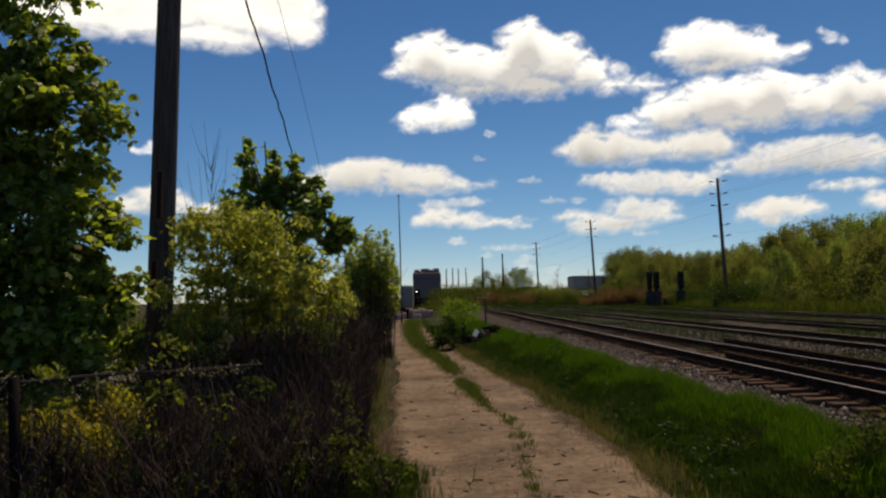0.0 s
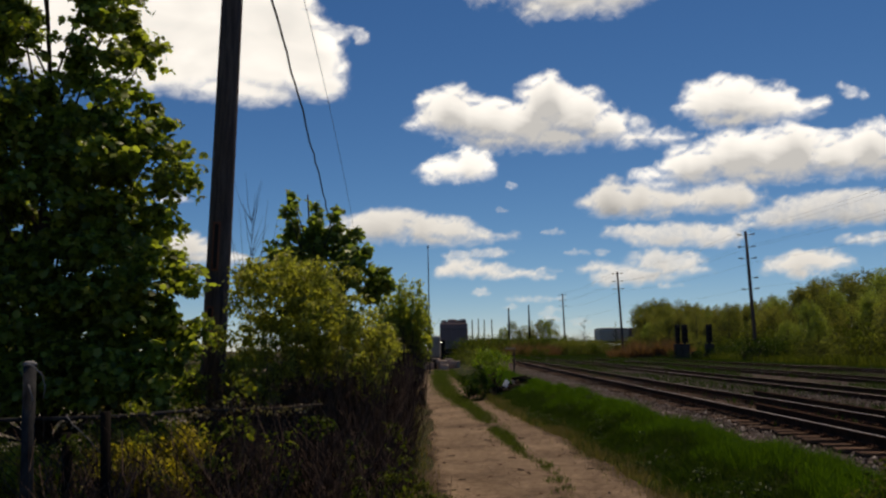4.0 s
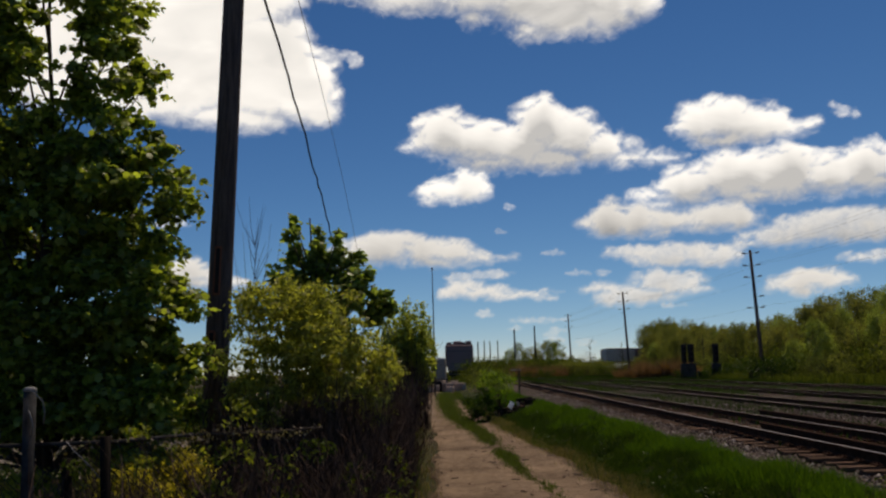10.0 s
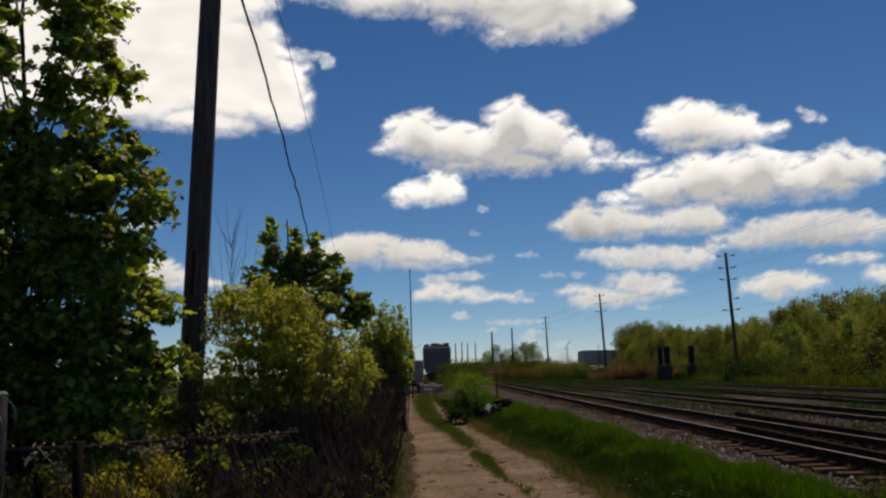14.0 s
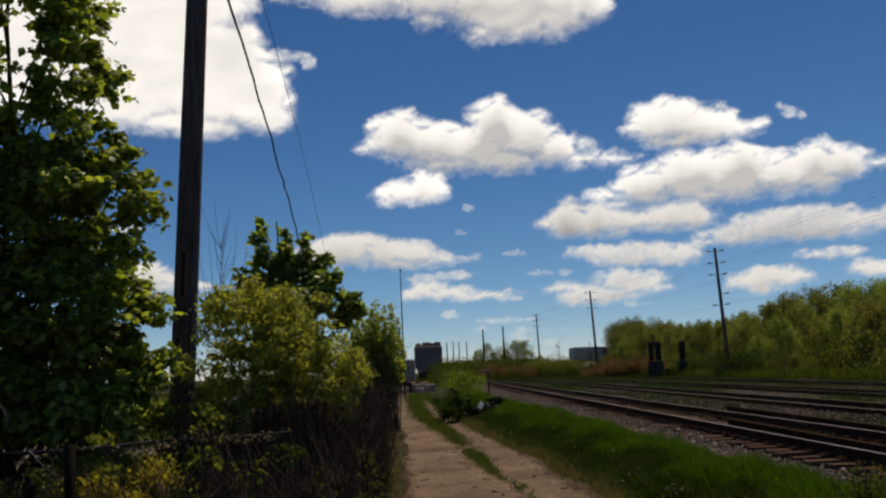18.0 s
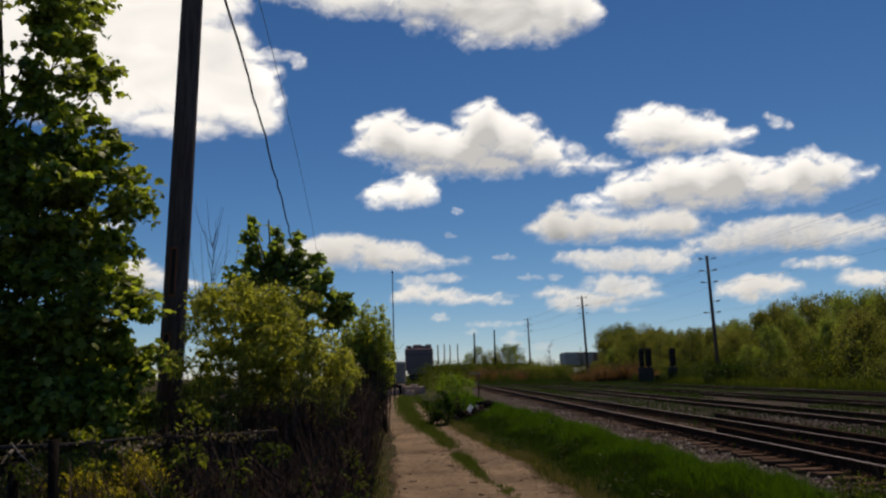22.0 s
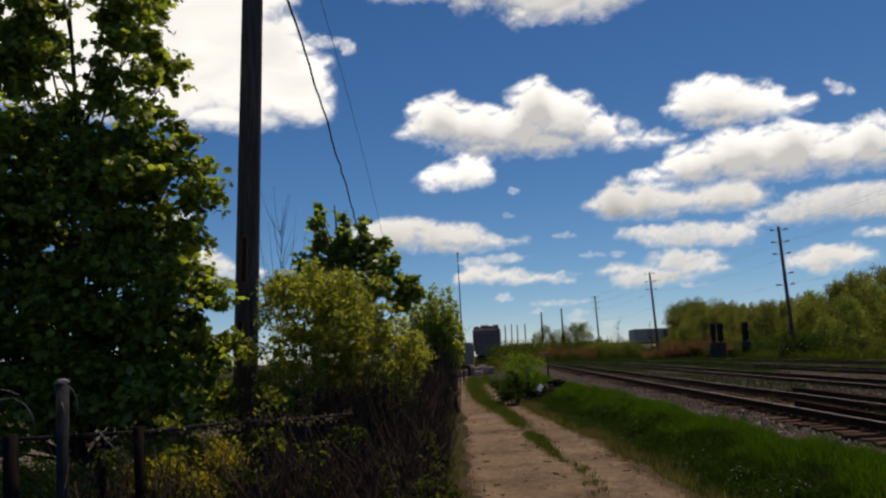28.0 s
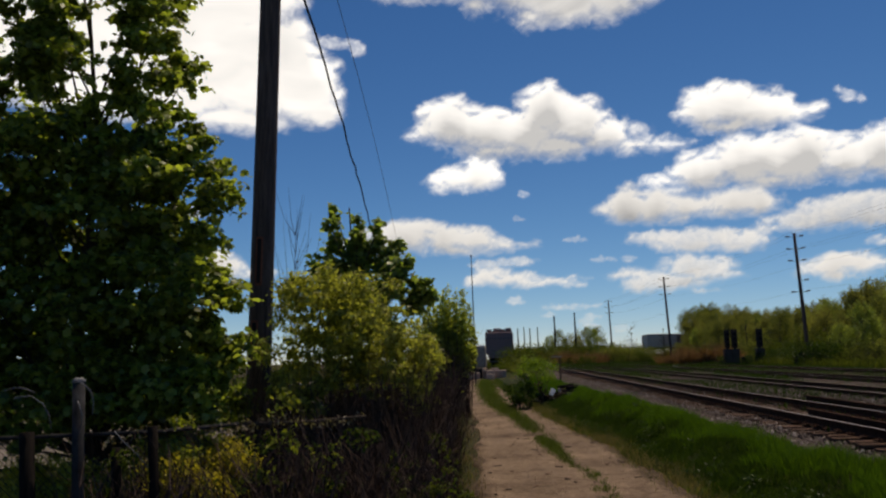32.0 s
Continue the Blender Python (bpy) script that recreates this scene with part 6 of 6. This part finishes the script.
KINDS = [far_tree(41, 9.0, M["wood_far"]), far_tree(42, 8.6, M["wood_far2"], 0.34), far_tree(43, 8.5, M["wood_far"], 0.42), far_tree(44, 9.0, M["wood_far2"]), far_tree(45, 8.0, M["wood_pale"], 0.3)]


def place(kind, x, y, s, turn):
    m = Matrix.Translation((x, y, lay(x, y))) @ Matrix.Rotation(turn, 4, "Z")
    ob = copy_thing(kind, m)
    ob.scale = (s, s, s)
    return ob


_r = random.Random(77)
spots = []
for row, (x0, n) in enumerate(((38, 48), (43, 48), (49, 36), (56, 24))):
    for k in range(n):
        y = 52 + (210 if row < 2 else 180) * ((k + _r.uniform(-0.3, 0.3)) / n) ** 1.25
        spots.append((x0 + _r.uniform(-1.8, 1.8) - LEAN * y, y, (0.66 if row == 0 else 0.93) * _r.uniform(0.84, 1.10)))
for x, y, s in ((11, 236, 0.8), (13, 234, 0.72), (15.5, 238, 0.75), (17.5, 236, 0.9), (19.5, 237, 0.95), (21.5, 240, 0.85), (9, 240, 0.75), (25, 236, 0.5), (41, 212, 1.05), (44, 214, 1.1), (30, 232, 0.5), (7, 245, 0.45), (3, 260, 0.45), (-1, 270, 0.4), (10, 260, 0.4), (30.4, 82, 0.62), (31.6, 83, 0.5), (29.2, 84, 0.42)):
    spots.append((x, y, s))
for x, y, s in spots:
    if y > 120 and 0.125 < x / y < 0.187:
        continue                      # the freight cars stand in this gap
    s *= 0.92 + 0.20 * smoothstep(70, 140, y)
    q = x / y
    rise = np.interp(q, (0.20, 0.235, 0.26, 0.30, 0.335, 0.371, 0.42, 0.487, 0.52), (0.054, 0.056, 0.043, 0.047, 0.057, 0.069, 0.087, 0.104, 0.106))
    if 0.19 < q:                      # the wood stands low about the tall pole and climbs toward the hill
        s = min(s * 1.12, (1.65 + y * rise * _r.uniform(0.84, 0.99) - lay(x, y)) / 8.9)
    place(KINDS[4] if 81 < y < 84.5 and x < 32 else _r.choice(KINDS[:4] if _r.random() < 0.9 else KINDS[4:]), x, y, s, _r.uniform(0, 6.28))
for kd in KINDS:
    for o in (*kd.children_recursive, kd):
        bpy.data.objects.remove(o)


def far_bush(seed, material):
    rng = np.random.default_rng(seed)
    t = thing("wild_bush", "low green bush along the yard edge", "bush", Matrix.Translation((0, 0, -100)), "yard-edge bushes")
    pts = [ball_points(rng, 55, rng.uniform(0.35, 0.7)) + np.array([rng.normal(0, 0.7), rng.normal(0, 0.7), rng.uniform(0.3, 1.5)]) for _ in range(16)]
    v, f = leaves(rng, np.vstack(pts), 0.15, "oval", 0.4, 0.8)
    part("crown", fast_mesh("crown", v, f, material), parent=t)
    sv, sf = stems(random.Random(seed), -0.6, 0.6, -0.6, 0.6, 14, 0.8, 1.6, 0.02)
    tagged(part("brushwood", mesh_of("brushwood", sv, sf, M["bark"]), parent=t), kind="stuff")
    return t


BUSHES = [far_bush(51, M["wood_far2"]), far_bush(52, M["bankleaf"]), far_bush(53, M["weed"]), far_bush(54, M["slope"])]
spots = [(33 + _r.uniform(-2.5, 3) - LEAN * y, y, _r.uniform(0.7, 1.5)) for y in (48 + 150 * (k / 46) ** 1.2 for k in range(46))]
spots += [(_r.uniform(-1.5, 27), _r.uniform(178, 218), _r.uniform(1.4, 2.5)) for _ in range(80)] + [(_r.uniform(-5, -0.8), _r.uniform(103.5, 105.5), _r.uniform(0.35, 0.5)) for _ in range(7)] + [(_r.uniform(4, 17), _r.uniform(138, 176), _r.uniform(0.5, 0.95)) for _ in range(18)]
spots += [(_r.uniform(-2.0, 1.6), _r.uniform(60, 130), _r.uniform(0.35, 0.75)) for _ in range(14)]
spots += [(_r.uniform(-13, -4.5), _r.uniform(14, 60), _r.uniform(0.5, 0.9)) for _ in range(24)]
spots += [(_r.uniform(-9.5, -5.2), _r.uniform(78, 112), _r.uniform(0.5, 1.0)) for _ in range(16)] + [(_r.uniform(-8, 1), _r.uniform(118, 135), _r.uniform(0.7, 1.1)) for _ in range(14)] + [(_r.uniform(-0.6, 1.2), _r.uniform(88, 104), _r.uniform(0.6, 0.9)) for _ in range(5)]
spots += [(_r.uniform(-0.2, 2.6), _r.uniform(94, 108), _r.uniform(1.25, 1.6)) for _ in range(8)]
spots = [b for b in spots if b[1] < 120 or not 0.13 < b[0] / b[1] < 0.2]
spots += [(25.5 + 0.95 * k + _r.uniform(-0.4, 0.4), 189 + _r.uniform(-3, 3), _r.uniform(1.45, 1.8)) for k in range(15)]
spots += [(30, 82, 1.1), (20.6, 150, 1.25), (21.3, 149, 1.0)]
for k in range(16):       # a light green run of bushes between the two stands of reeds
    place(BUSHES[0], 14.6 + 0.45 * k + _r.uniform(-0.3, 0.3), 158 + _r.uniform(-4, 4), _r.uniform(1.15, 1.7), _r.uniform(0, 6.28))
for x, y, h, seed in ((20.4, 162, 6.6, 71), (30.5, 190, 6.5, 72)):
    bare = thing("bare_sapling", "slender sapling with thin bare spring twigs", "tree", Matrix.Translation((x, y, lay(x, y))))
    part("trunk", tube([(0, 0, -0.2), (0.05, 0, h * 0.5), (0, 0, h)], [0.07, 0.05, 0.015], 6), M["bark"], bare)
    rng = random.Random(seed)
    for _ in range(26):
        z, turn, out = h * rng.uniform(0.3, 0.9), rng.uniform(0, 6.28), rng.uniform(0.5, 1.3)
        part("branch", tube([(0, 0, z), (out * 0.5 * math.cos(turn), out * 0.5 * math.sin(turn), z + 0.4 * out), (out * math.cos(turn), out * math.sin(turn), z + out)], [0.035, 0.025, 0.012], 4), M["bark"], bare)
under = [(36.5 + _r.uniform(-2.0, 4.5) - LEAN * y, y, _r.uniform(1.3, 2.3)) for y in (50 + 150 * (k / 70) ** 1.25 for k in range(70))]
for x, y, s in under:
    place(_r.choice(BUSHES[:3]), x, y, s, _r.uniform(0, 6.28))
for x, y, s in ((25.2, 82.4, 1.25), (25.9, 81.8, 1.35), (26.7, 82.2, 1.25), (28.0, 83.0, 1.2), (24.3, 97.4, 0.6), (26.5, 97.2, 0.9), (27.2, 97.6, 1.0), (24.9, 97.0, 0.7), (21.5, 97.4, 0.6), (28.2, 98, 0.9)):
    place(BUSHES[3], x, y, s, _r.uniform(0, 6.28))
for x, y, s in spots:
    place(_r.choice(BUSHES[1:3] if 115 < y < 216 and x < 28 else BUSHES[:3]), x, y, s, _r.uniform(0, 6.28))
for kd in BUSHES:
    for o in (*kd.children_recursive, kd):
        bpy.data.objects.remove(o)

# dead reeds
rs = [(_r.uniform(18.0, 27.2), 110 + 10 * _r.random() ** 1.5) for _ in range(12000)] + [(_r.uniform(2.5, 14.8), _r.uniform(148, 160)) for _ in range(5000)]
rs = [(x, y, (0.9 if y < 130 else 1.1) * (0.55 + 0.8 * noise.noise(Vector((x * 0.55, y * 0.4, 1))) + 0.5 * noise.noise(Vector((x * 2.6, y * 1.3, 4)))) * (0.5 + 0.5 * smoothstep(17, 19.5, x) if y < 130 else 1.0) * _r.uniform(0.7, 1.15)) for x, y in rs]
grass("dead_reeds", "red-brown stand of dead reeds beyond the tracks", [(x, y, lay(x, y), h) for x, y, h in rs if h > 0.2], 2.35, 0.07, M["reed"], 6, 0.9)

# line wires between the far poles and on past the wood
for k, (dz, off) in enumerate(((0.0, -0.5), (0.0, 0.5), (1.5, -0.5), (1.5, 0.5), (2.95, 0.5), (5.3, 0.5))):
    tops = [(x + off - 0.5 * h / 12, y, z + h - dz) for x, y, z, h, ln in POLES]
    tops = [(30.2 + off, 30, 12.6 - dz)] + tops
    for a, b in zip(tops, tops[1:]):
        wire(a, b, 0.5, 0.006 if a[1] < 100 else 0.009, M["thin"], "thin line wire strung along the far poles", n=10)


# ---- what moves: clouds on the wind, boughs swaying, the creeping tractor ----
def motions():
    for ob, az, el, fall in CLOUDS:
        walk(ob, [(t, cloud_pose(az + t * drift(el), el + (t - 6) * fall)) for t in (0, 16, 32)])
    for ob, base, deg, ph in SWAY:
        rows = []
        for k in range(33):
            a = deg * (0.6 * math.sin(1.9 * k + ph) + 0.5 * math.sin(3.1 * k + 2 * ph))
            b = deg * 0.6 * math.sin(2.3 * k + 1.7 * ph)
            rows.append((k, base @ pose(0, 0, 0, b, a, 0)))
        walk(ob, rows)
    walk(forklift, [(0, pose(-3.05, 103, 0.15)), (14, pose(-4.3, 103, 0.15)), (17, pose(-4.75, 103, 0.15)), (32, pose(-5.2, 103, 0.15))])


motions()
